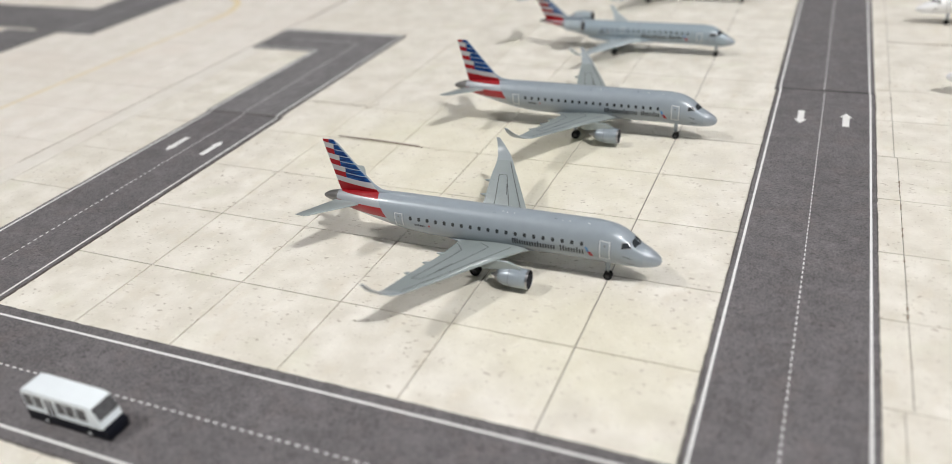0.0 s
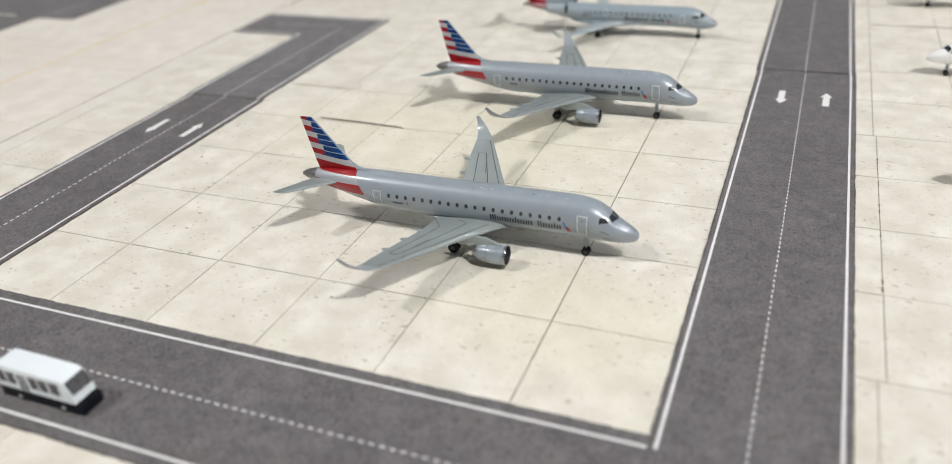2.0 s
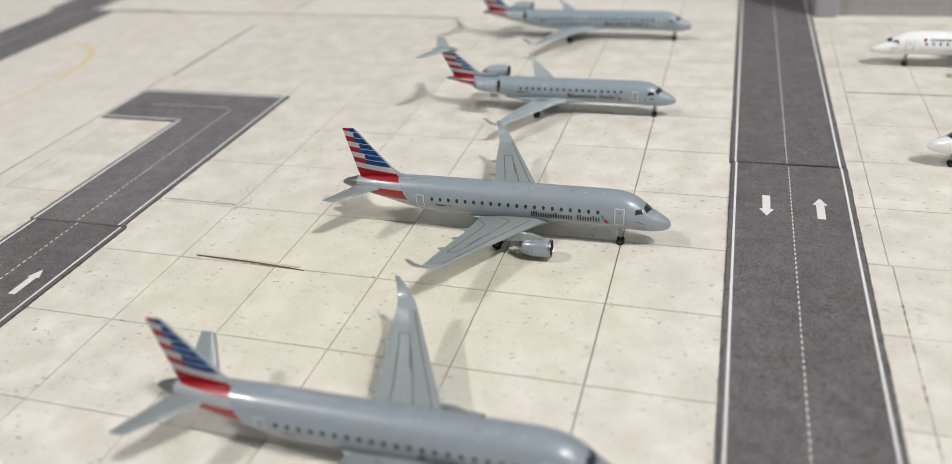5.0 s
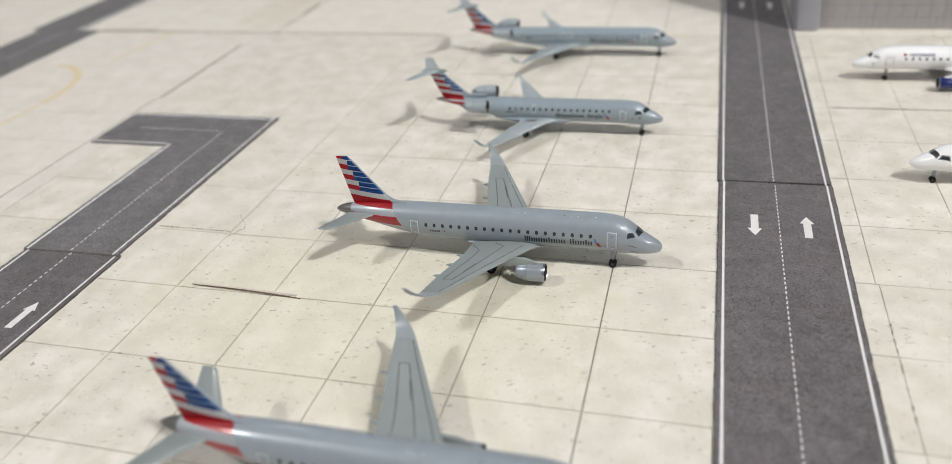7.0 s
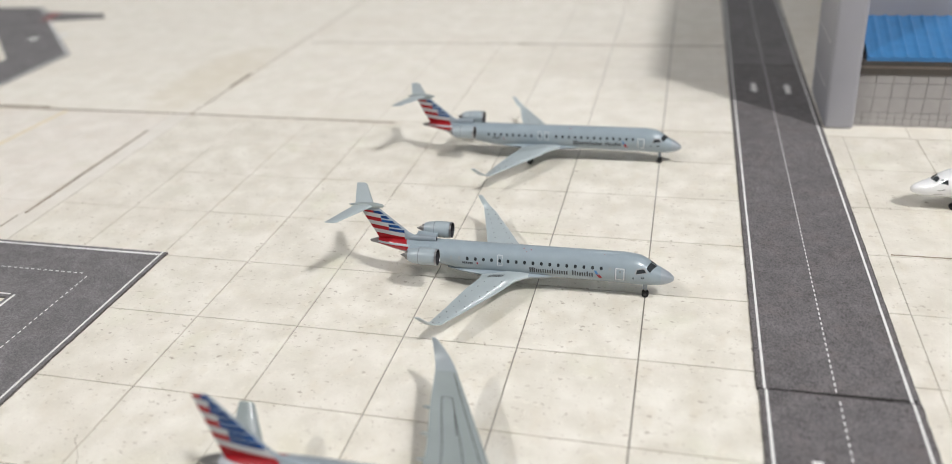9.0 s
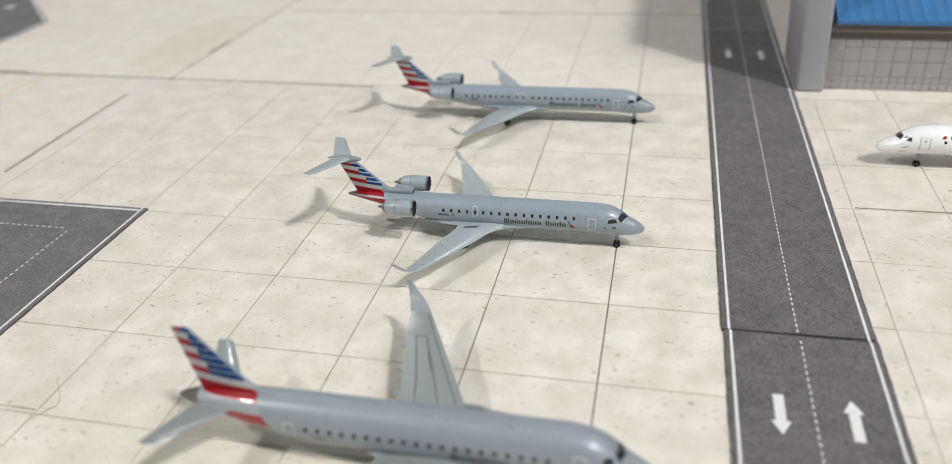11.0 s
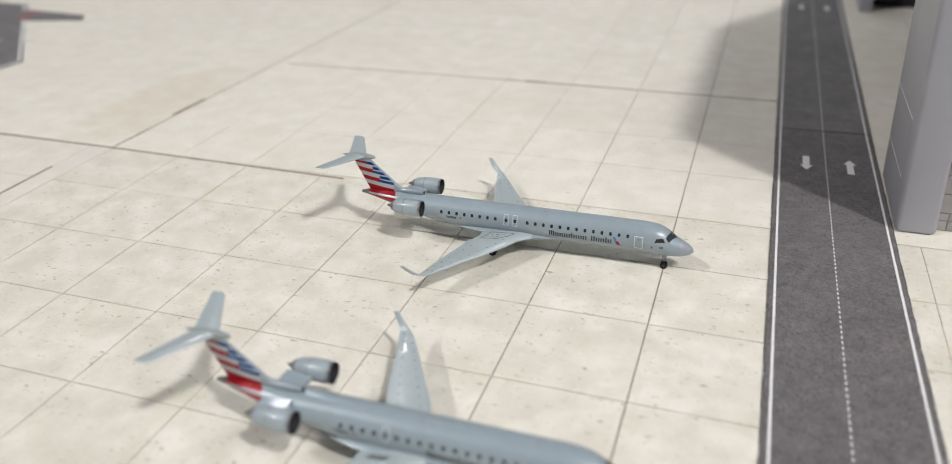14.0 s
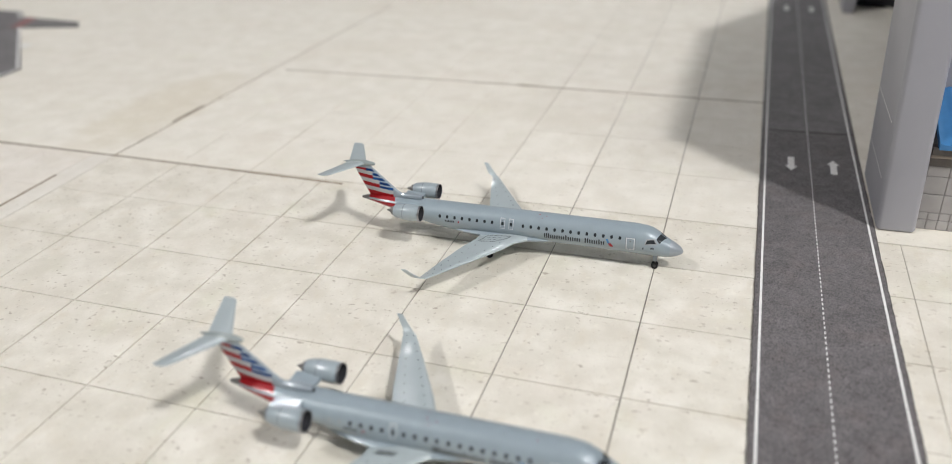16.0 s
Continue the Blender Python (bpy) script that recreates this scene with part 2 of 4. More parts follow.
M_FUZZ = plain("cut_paper_edge", (0.115, 0.102, 0.096), 0.9, vary=0.3, scale=900.0)
# shadow in the card seams, laid in as a near-black strip
M_SEAM = plain("seam_shadow_black", (0.022, 0.020, 0.020), 0.8)
M_LINE = plain("white_road_paint", (0.80, 0.795, 0.785), 0.55, vary=0.05, scale=800.0)
M_YELLOW = plain("faded_yellow_paint", (0.76, 0.65, 0.43), 0.6)
M_SILVER = plain("silver_grey_paint", SILVER, 0.28, 0.15, 0.5, 0.03)
M_WING = plain("pale_grey_wing_paint", (0.275, 0.312, 0.310), 0.30, 0.05, 0.6, 0.03)
M_WING_PALE = plain("light_grey_wing_paint", (0.40, 0.455, 0.475), 0.30, 0.05, 0.6, 0.03)
M_TIP = plain("mid_grey_tip_paint", (0.30, 0.335, 0.355), 0.35, 0.0, 0.15, 0.03)
M_POD = plain("pale_engine_paint", (0.33, 0.385, 0.42), 0.30, 0.0, 0.5, 0.03)
M_NOSE = plain("lavender_grey_nose_paint", (0.315, 0.352, 0.392), 0.28, 0.15, 0.5, 0.03)
M_WHITE = plain("white_model_paint", (0.90, 0.905, 0.915), 0.25, 0.0, 0.4, 0.02)
M_NAVY = plain("navy_engine_paint", (0.012, 0.022, 0.13), 0.25, 0.0, 0.4)
M_DARK = plain("dark_glass_print", (0.035, 0.04, 0.045), 0.15)
M_BLACK = plain("black_rubber", (0.015, 0.015, 0.016), 0.6)
M_GREY = plain("dark_grey_metal", (0.20, 0.195, 0.19), 0.35, 0.5)
M_CHROME = plain("bare_metal", (0.36, 0.36, 0.37), 0.28, 0.9)
M_PRINT = plain("slate_print", (0.022, 0.028, 0.036), 0.4)
M_REDP = plain("red_print", RED, 0.35)
M_BLUEP = plain("blue_print", (0.05, 0.19, 0.42), 0.35)
M_FADED = plain("faded_red_print", (0.27, 0.13, 0.13), 0.6)
M_OUTLINE = plain("pale_outline_and_glint", (0.64, 0.665, 0.685), 0.35)
M_DOORLINE = plain("door_line_print", (0.19, 0.205, 0.22), 0.4)
M_HUB = plain("dark_wheel_hub", (0.05, 0.05, 0.052), 0.4, 0.3)
M_POST = plain("bright_window_post", (0.58, 0.60, 0.62), 0.2, 0.4)
M_PANEL = plain("panel_line_print", (0.055, 0.058, 0.062), 0.5)
M_PLASTIC = plain("white_plastic", (0.355, 0.355, 0.39), 0.42, 0.0, 0.0, 0.03, 90.0)
M_TILE = plain("grey_cast_tile", (0.36, 0.345, 0.34), 0.6, vary=0.07, scale=200.0)
M_JOINT = plain("tile_joint", (0.29, 0.28, 0.275), 0.8)
M_TAUPE = plain("taupe_band", (0.19, 0.17, 0.16), 0.7)
M_SILL = plain("buff_sill", (0.42, 0.36, 0.31), 0.6)
M_ROOF = plain("blue_roof_paint", (0.045, 0.18, 0.40), 0.38, vary=0.08)
# near-black that paints the shade inside openings and intakes
M_SHADE = plain("opening_shade", (0.03, 0.03, 0.035), 0.7)
M_BUS = plain("bus_white", (0.80, 0.855, 0.89), 0.35, vary=0.02)
M_BUSLOW = plain("bus_dark_blue", (0.006, 0.007, 0.012), 0.5)
for dull in (M_BUSLOW, M_BLACK, M_SHADE):
    dull.node_tree.nodes["Principled BSDF"].inputs["Specular IOR Level"].default_value = 0.15
M_BUSWIN = plain("bus_window_print", (0.105, 0.105, 0.11), 0.2, vary=0.25, scale=700.0)
M_SPLINTER_SHADOW = plain("splinter_shadow_brown", (0.15, 0.10, 0.07), 0.7, vary=0.15)
M_CUT = plain("pale_cut_wood", (0.62, 0.57, 0.49), 0.7, vary=0.08)
M_ROOM = plain("room_paint", (0.50, 0.51, 0.53), 0.8, vary=0.03, scale=3.0)
M_WALL_PALE = plain("grey_wall_paint", (0.28, 0.285, 0.30), 0.8, vary=0.05, scale=3.0)
M_WALL = plain("dark_wall_paint", (0.13, 0.135, 0.15), 0.8, vary=0.06, scale=3.0)
M_FLOOR = plain("grey_carpet", (0.18, 0.17, 0.165), 0.95, vary=0.15, scale=40.0)
M_FIBRE = plain("dark_fibre", (0.33, 0.27, 0.21), 0.8)


# ---- building blocks; all sizes in tiles of one inch ----
def link(name, bm, material, parent=None, label="", smooth=40):
    bm.transform(Matrix.Scale(T, 4))
    bmesh.ops.recalc_face_normals(bm, faces=bm.faces)
    me = bpy.data.meshes.new(name)
    bm.to_mesh(me)
    bm.free()
    me.materials.append(material)
    if smooth:
        for f in me.polygons:
            f.use_smooth = True
        me.set_sharp_from_angle(angle=radians(smooth))
    ob = new(name, me)
    ob.parent = parent
    if label:
        ob["label"] = label
    return ob


part = link


def thing(name, x, y, z=0.0, turn=0.0, label="", category="", group="", kind=""):
    ob = new(name)
    ob.empty_display_size = 0.01
    ob.matrix_basis = pose(x * T, y * T, z * T, 0, 0, turn)
    return tagged(ob, label, category, group, kind)


def box(bm, x0, x1, y0, y1, z0, z1, bevel=0.0, segments=2):
    made = bmesh.ops.create_cube(bm, size=1.0, matrix=Matrix.Translation(((x0 + x1) / 2, (y0 + y1) / 2, (z0 + z1) / 2)) @ Matrix.Diagonal((x1 - x0, y1 - y0, z1 - z0, 1)))
    if bevel:
        edges = list({e for v in made["verts"] for e in v.link_edges})
        bmesh.ops.bevel(bm, geom=edges, offset=bevel, segments=segments, affect="EDGES", profile=0.5)
    return bm


def boxed(*sides, bevel=0.0, segments=2):
    return box(bmesh.new(), *sides, bevel=bevel, segments=segments)


def loft(bm, rings, closed=True, caps=True):
    """Skin over rings of points, each ring with the same count."""
    rows = [[bm.verts.new(p) for p in ring] for ring in rings]
    n = len(rows[0])
    for a, b in zip(rows, rows[1:]):
        for i in range(n if closed else n - 1):
            j = (i + 1) % n
            bm.faces.new((a[i], a[j], b[j], b[i]))
    if caps:
        bm.faces.new(rows[0])
        bm.faces.new(rows[-1])
    return bm


def turned(profile, axis_y=0.0, axis_z=0.0, n=28, caps=True):
    """A body of revolution about the x axis from (x, radius) pairs."""
    bm = bmesh.new()
    return loft(bm, [[(x, axis_y + r * math.cos(2 * math.pi * k / n), axis_z + r * math.sin(2 * math.pi * k / n)) for k in range(n)] for x, r in profile], caps=caps)


def prism(bm, outline, z0, z1):
    low = [bm.verts.new((x, y, z0)) for x, y in outline]
    high = [bm.verts.new((x, y, z1)) for x, y in outline]
    n = len(outline)
    for i in range(n):
        bm.faces.new((low[i], low[(i + 1) % n], high[(i + 1) % n], high[i]))
    bm.faces.new(high)
    bm.faces.new(low[::-1])
    return bm


# ---- room round the table ----
def room():
    z0, z1, a, b0, b1 = -29.5, 84.0, 110.0, -90.0, 130.0
    for name, sides, mat in (
        ("floor", (-a, a, b0, b1, z0 - 2, z0), M_FLOOR),
        ("ceiling", (-a, a, b0, b1, z1, z1 + 2), M_ROOM),
        ("wall_north", (-a, a, b1, b1 + 3, z0, z1), M_WALL_PALE),
        ("wall_south", (-a, a, b0 - 3, b0, z0, z1), M_WALL),
        ("wall_east", (a, a + 3, b0, b1, z0, z1), M_WALL),
        ("wall_west", (-a - 3, -a, b0, b1, z0, z1), M_WALL),
    ):
        tagged(link(name, boxed(*sides), mat), "plain painted room surface round the display table", name.split("_")[0], kind="structure")


def glow(name, power):
    m, nt, b = nodes_of(name, 0.5)
    b.inputs["Base Color"].default_value = (0.8, 0.8, 0.8, 1)
    b.inputs["Emission Color"].default_value = (0.97, 0.985, 1.0, 1)
    b.inputs["Emission Strength"].default_value = power
    return m


M_GLOW = glow("lamp_diffuser", 7.5)
M_GLOW_SMALL = glow("bright_lamp_diffuser", 42.0)


def ceiling_light(x, y, half, mat):
    t = thing("ceiling_light", x, y, 83.0, 0, "unseen ceiling light panel added for fill light and highlights", "ceiling light", "ceiling lights")
    part("frame", boxed(-half - 0.7, half + 0.7, -half - 0.7, half + 0.7, 0.2, 1.0, bevel=0.2), M_ROOM, t)
    part("diffuser", boxed(-half, half, -half, half, 0.0, 0.24, bevel=0.05), mat, t, "glowing opal diffuser")
    return t


room()
# unseen panels: large ones add soft fill, small bright ones wing highlights
for lx, ly in ((62, -12), (62, 30)):
    ceiling_light(lx, ly, 10.0, M_GLOW)
for lx, ly in ((-8, 98), (-58, 76)):
    ceiling_light(lx, ly, 4.2, M_GLOW_SMALL)


def downlight(x, y):
    """Housing of a ceiling spot, tilted onto the table, hung on a short rod."""
    t = thing("ceiling_spot", x, y, 0.0, 0, "round white metal ceiling spot aimed at the table", "ceiling spot", "ceiling spots")
    n = 28
    for name, profile in (("housing", ((79.2, 3.6), (77.4, 3.7), (77.4, 3.5), (79.0, 3.4))), ("cap", ((79.0, 3.5), (79.2, 3.6), (80.0, 2.6), (80.4, 0.6)))):
        part(name, loft(bmesh.new(), [[(r * math.cos(2 * math.pi * k / n), r * math.sin(2 * math.pi * k / n), z) for k in range(n)] for z, r in profile], caps=name == "cap"), M_ROOM, t)
    part("rod", boxed(-0.3, 0.3, -0.3, 0.3, 80.3, 84.0, bevel=0.1), M_ROOM, t)


for lx, ly, size, watts in LAMPS:
    downlight(lx / T, ly / T)


# ---- table and taxiways ----
table = link("ground", boxed(-26, 14, -9, 30, -1.2, -0.012), M_GROOVE)
tagged(table, "brown board table top under the printed apron", "table top", kind="structure")
for x0 in (-25.0, 11.4):
    for y0 in (-8.2, 27.4):
        part("leg", boxed(x0, x0 + 1.8, y0, y0 + 1.8, -29.5, -1.2, bevel=0.1), M_BOARD, table)


def wobble(k, seed, amp):
    return amp * (0.7 * noise.noise(Vector((k * 7.0, seed * 7.3, 0.5))) + 0.9 * noise.noise(Vector((k * 29.0, seed * 3.1, 2.5))))


def paper_strip(points, width, seed, z0=0.001, z1=0.016, amp=0.006, widen=0.0):
    """A cut strip of card along a straight middle line, with slightly ragged long edges."""
    (ax, ay), (bx, by) = points
    run = Vector((bx - ax, by - ay))
    length = run.length
    run.normalize()
    side = Vector((-run.y, run.x))
    bm = bmesh.new()
    rings = []
    n = max(2, int(length / 0.022))
    for i in range(n + 1):
        s = length * i / n
        c = Vector((ax, ay)) + run * s
        w = (width + widen * i / n) / 2
        l = c + side * (w + wobble(s, seed, amp))
        r = c - side * (w + wobble(s, seed + 11, amp))
        rings.append([(l.x, l.y, z0), (l.x, l.y, z1), (r.x, r.y, z1), (r.x, r.y, z0)])
    return loft(bm, rings)


def stripe(points, width, z0=0.015, z1=0.0185, seed=0):
    return paper_strip(points, width, seed, z0, z1, 0.0012)


def dashes(points, width, dash, gap, z0=0.015, z1=0.0185):
    (ax, ay), (bx, by) = points
    run = Vector((bx - ax, by - ay))
    length = run.length
    run.normalize()
    side = Vector((-run.y, run.x))
    bm = bmesh.new()
    s = gap
    while s + dash < length:
        a = Vector((ax, ay)) + run * s
        b = a + run * dash
        prism(bm, [tuple(v) for v in (a - side * width / 2, b - side * width / 2, b + side * width / 2, a + side * width / 2)], z0, z1)
        s += dash + gap
    return bm


def arrow_mark(x, y_tip, way, z0=0.015, z1=0.0187):
    pts = [(0, 0), (0.066, -0.13), (0.036, -0.13), (0.036, -0.40), (-0.036, -0.40), (-0.036, -0.13), (-0.066, -0.13)]
    pts = [(x + px_, y_tip + way * py_) for px_, py_ in pts]
    return prism(bmesh.new(), pts if way > 0 else pts[::-1], z0, z1)


def taxiway(name, along, a, b, lo, hi, seed, label, lines=(True, True), dash=True, mat=None, lift=0.0, ends=(0, 0), inset=(0.055, 0.055), taper=(0.0, 0.0)):
    """A strip of printed card along x or y from a to b, between lo and hi across it, with edge lines and a dashed middle; taper shifts lo and hi at the far end."""
    mat = mat or M_ASPHALT
    mid = (lo + hi) / 2
    end = mid + sum(taper) / 2

    def at(s, c):
        return (s, c) if along == "x" else (c, s)

    t = thing(name, 0, 0, lift, 0, label, "taxiway", kind="structure")
    part("card", paper_strip((at(a, mid), at(b, end)), hi - lo - 0.012, seed, widen=taper[1] - taper[0]), mat, t)
    for k, (edge, inward) in enumerate(((lo, 1), (hi, -1))):
        rim = edge + inward * 0.004
        part("cut_edge", paper_strip((at(a, rim), at(b, rim + taper[k])), 0.013, seed + 20 + k, 0.0005, 0.0135, 0.006), M_FUZZ, t)
        if lines[k]:
            c = edge + inward * inset[k]
            part("edge_line", stripe((at(a, c), at(b, c + taper[k])), 0.020, seed=seed + k), M_LINE, t, "white painted edge line")
    if dash:
        ob = part("dashed_line", dashes((at(a + ends[0], mid), at(b - ends[1], end)), 0.0105, 0.037, 0.036), M_LINE, t, "fine dashed white centre line", smooth=0)
        ob["kind"] = "stuff"
    return t


DARK = "dark grey printed card taxiway with white edge lines and dashes"
road = taxiway("taxiway", "y", -3.16, 4.783, 0.915, 2.045, 1, DARK, (False, True))
part("edge_line", stripe(((0.967, -2.058), (0.967, 4.783)), 0.021), M_LINE, road, "white painted edge line")
for ax_, tip, way in ((1.255, 3.67, -1), (1.736, 4.08, 1)):
    part("arrow_mark", arrow_mark(ax_, tip, way), M_LINE, road, "white direction arrow")
for n_, (y0, y1) in enumerate(((4.793, 12.765), (12.775, 20.83), (20.84, 29.0))):
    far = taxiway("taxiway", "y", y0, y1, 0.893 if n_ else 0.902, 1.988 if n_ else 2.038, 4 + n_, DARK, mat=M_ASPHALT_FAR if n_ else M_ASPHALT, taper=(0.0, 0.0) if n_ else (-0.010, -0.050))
    if n_ < 2:
        tip = (11.875, 19.81)[n_]
        for ax_, at_y, way in ((1.235, tip - 0.385, -1), (1.697, tip, 1)):
            part("arrow_mark", arrow_mark(ax_, at_y, way), M_LINE, far, "white direction arrow")
for ya, yb, x1 in ((4.788, 4.811, 2.02), (12.76, 12.785, 1.985)):
    seam = link("card_seam", paper_strip(((0.90, ya), (x1, yb)), 0.017, 5, 0.0, 0.0178, 0.002, widen=0.010), M_SEAM)
    tagged(seam, "dark overlapping joint between two taxiway cards", "joint", kind="structure")

near = taxiway("taxiway", "x", -20.0, 0.915, -3.16, -1.952, 7, DARK, ends=(0, 0.1), inset=(0.096, 0.104))
west = taxiway("taxiway", "y", -1.93, 2.38, -6.05, -4.895, 8, DARK)
for ax_, tip, way in ((-5.70, 1.135, -1), (-5.172, 1.538, 1)):
    part("arrow_mark", arrow_mark(ax_, tip, way), M_LINE, west, "white direction arrow")
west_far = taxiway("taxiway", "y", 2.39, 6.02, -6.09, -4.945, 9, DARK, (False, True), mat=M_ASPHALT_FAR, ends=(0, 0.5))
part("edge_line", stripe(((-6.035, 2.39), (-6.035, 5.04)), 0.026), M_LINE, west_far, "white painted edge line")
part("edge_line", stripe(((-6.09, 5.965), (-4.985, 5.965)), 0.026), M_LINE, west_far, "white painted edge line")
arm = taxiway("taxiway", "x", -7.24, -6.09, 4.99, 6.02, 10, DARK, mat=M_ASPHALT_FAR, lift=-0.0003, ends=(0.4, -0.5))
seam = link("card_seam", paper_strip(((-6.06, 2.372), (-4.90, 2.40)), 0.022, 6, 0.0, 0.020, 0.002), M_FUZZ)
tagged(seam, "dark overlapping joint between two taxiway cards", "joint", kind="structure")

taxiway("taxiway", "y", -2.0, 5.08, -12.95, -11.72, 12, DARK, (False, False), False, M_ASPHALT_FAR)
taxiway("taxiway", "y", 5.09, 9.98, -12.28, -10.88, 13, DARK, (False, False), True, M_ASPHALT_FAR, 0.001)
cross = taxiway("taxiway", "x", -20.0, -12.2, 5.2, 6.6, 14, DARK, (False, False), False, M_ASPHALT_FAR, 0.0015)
bend = thing("taxiway", 0.08, 0, 0.004, 0, "pale grey printed taxiway card that bends away", "taxiway", kind="structure")
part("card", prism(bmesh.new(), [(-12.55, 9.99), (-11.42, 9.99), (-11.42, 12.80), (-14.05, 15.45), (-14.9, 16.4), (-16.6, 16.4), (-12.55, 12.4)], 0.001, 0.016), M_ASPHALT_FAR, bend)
part("edge_line", stripe(((-11.47, 9.99), (-11.47, 12.77)), 0.035), M_LINE, bend, "white painted edge line")
part("edge_line", stripe(((-11.47, 12.77), (-14.9, 16.3)), 0.035), M_LINE, bend, "white painted edge line")
for bx_, by_ in ((-12.55, 14.05), (-13.05, 13.75)):
    part("white_mark", prism(bmesh.new(), [(bx_ - 0.09, by_ - 0.1), (bx_ + 0.09, by_ - 0.1), (bx_ + 0.09, by_ + 0.1), (bx_ - 0.09, by_ + 0.1)], 0.015, 0.018), M_LINE, bend)
wedge = thing("marker_wedge", 0, 0, 0.0, 0, "dark grey tapered card strip with a red band", "marker")
part("card", prism(bmesh.new(), [(-14.1, 15.1), (-12.5, 15.50), (-12.75, 15.80), (-14.4, 15.95)], 0.001, 0.03), M_ASPHALT_FAR, wedge)
part("red_band", prism(bmesh.new(), [(-13.92, 15.12), (-13.68, 15.18), (-13.95, 15.90), (-14.2, 15.93)], 0.030, 0.033), M_FADED, wedge, "faded red band")


def ribbon(points, width, z0, z1):
    bm = bmesh.new()
    rings = []
    for i, (x, y) in enumerate(points):
        a = Vector(points[max(0, i - 1)])
        b = Vector(points[min(len(points) - 1, i + 1)])
        d = (b - a).normalized()
        s = Vector((-d.y, d.x)) * width / 2
        rings.append([(x - s.x, y - s.y, z0), (x - s.x, y - s.y, z1), (x + s.x, y + s.y, z1), (x + s.x, y + s.y, z0)])
    return loft(bm, rings)


curve = [(-10.3 + 1.17 * math.cos(0.15 * k), 6.5 + 1.5 * math.sin(0.15 * k)) for k in range(-1, 11)]
tagged(link("yellow_line", ribbon(curve, 0.12, -0.002, 0.0015), M_YELLOW), "faded yellow lead-in line printed on the apron", "line", kind="structure")
tagged(link("yellow_line", ribbon([(-9.26, 0.4), (-9.22, 2.4), (-9.19, 4.4), (-9.14, 6.22)], 0.06, -0.002, 0.0012), M_YELLOW), "faded yellow lead-in line printed on the apron", "line", kind="structure")

tagged(link("yellow_line", ribbon([(-9.30, 8.2), (-9.26, 9.0), (-9.20, 9.93)], 0.06, -0.002, 0.0012), M_YELLOW), "faded yellow lead-in line printed on the apron", "line", kind="structure")


# worn brown joints between the boards
def board_joint(a, b, width, seed):
    tagged(link("board_joint", paper_strip((a, b), width, seed, -0.008, 0.004, 0.006), M_BOARD), "worn brown joint between two printed boards", "joint", kind="structure")


board_joint((-10.9, 9.985), (-6.9, 9.95), 0.036, 31)
board_joint((-6.9, 9.95), (-3.72, 9.890), 0.032, 45)
board_joint((-2.72, 13.86), (-2.38, 13.858), 0.060, 32)
board_joint((-2.38, 13.858), (0.89, 13.83), 0.030, 63)
board_joint((-6.72, 13.80), (-2.75, 13.86), 0.022, 33)
board_joint((-7.02, 9.98), (-6.82, 18.5), 0.011, 34)
board_joint((-7.03, 11.2), (-7.0, 11.9), 0.05, 39)
board_joint((-7.26, 6.65), (-7.31, 9.25), 0.032, 35)
board_joint((-10.85, 10.025), (-9.6, 10.05), 0.055, 37)
for k in range(16):
    y = random.uniform(-0.9, 2.9)
    board_joint((2.241, y), (2.243, y + random.uniform(0.02, 0.06)), random.uniform(0.008, 0.015), 40 + k)
board_joint((2.24, 7.0), (6.0, 7.03), 0.018, 38)
board_joint((-4.88, 3.045), (-4.02, 3.042), 0.010, 61)
board_joint((-7.315, 0.4), (-7.318, 6.6), 0.006, 62)


# ---- models standing about: splinter, fibre, bus ----
def splinter():
    bm = bmesh.new()
    n = 14
    rings = []
    for i in range(n + 1):
        s = i / n
        x = -3.84 + 1.14 * s
        y = 2.055 - 0.055 * s
        w = 0.0035 * (1 - abs(2 * s - 1) ** 6) + 0.002
        z = 0.003 + 0.012 * math.sin(math.pi * s)
        rings.append([(x, y - w, z), (x, y + w, z), (x, y + w, z + 0.008), (x, y - w, z + 0.007)])
    # dark brown strip stands for the splinter's shadow line
    stick = link("wood_splinter", loft(bm, rings), M_SPLINTER_SHADOW)
    tagged(stick, "thin pale wooden splinter on the apron, its shadow modelled as a dark strip", "splinter")
    part("pale_face", loft(bmesh.new(), [[(-3.86 + 1.10 * s, 2.060 - 0.03 * s, 0.001), (-3.86 + 1.10 * s, 2.088 - 0.03 * s, 0.001), (-3.86 + 1.10 * s, 2.086 - 0.03 * s, 0.009), (-3.86 + 1.10 * s, 2.064 - 0.03 * s, 0.011)] for s in (0.0, 0.5, 1.0)]), M_CUT, stick, "pale cut face")


splinter()


def fibre(points):
    bm = bmesh.new()
    rings = [[(x + 0.0028 * math.cos(a), y, z + 0.0028 * math.sin(a) + 0.004) for a in (0.5, 2.6, 4.7)] for x, y, z in points]
    tagged(link("fibre", loft(bm, rings), M_FIBRE), "fine curled dark fibre lying on the apron", "fibre")


fibre([(-3.98 + 0.10 * math.sin(0.5 * k), 2.95 + 0.05 * k, 0.01 * (k % 3)) for k in range(10)])


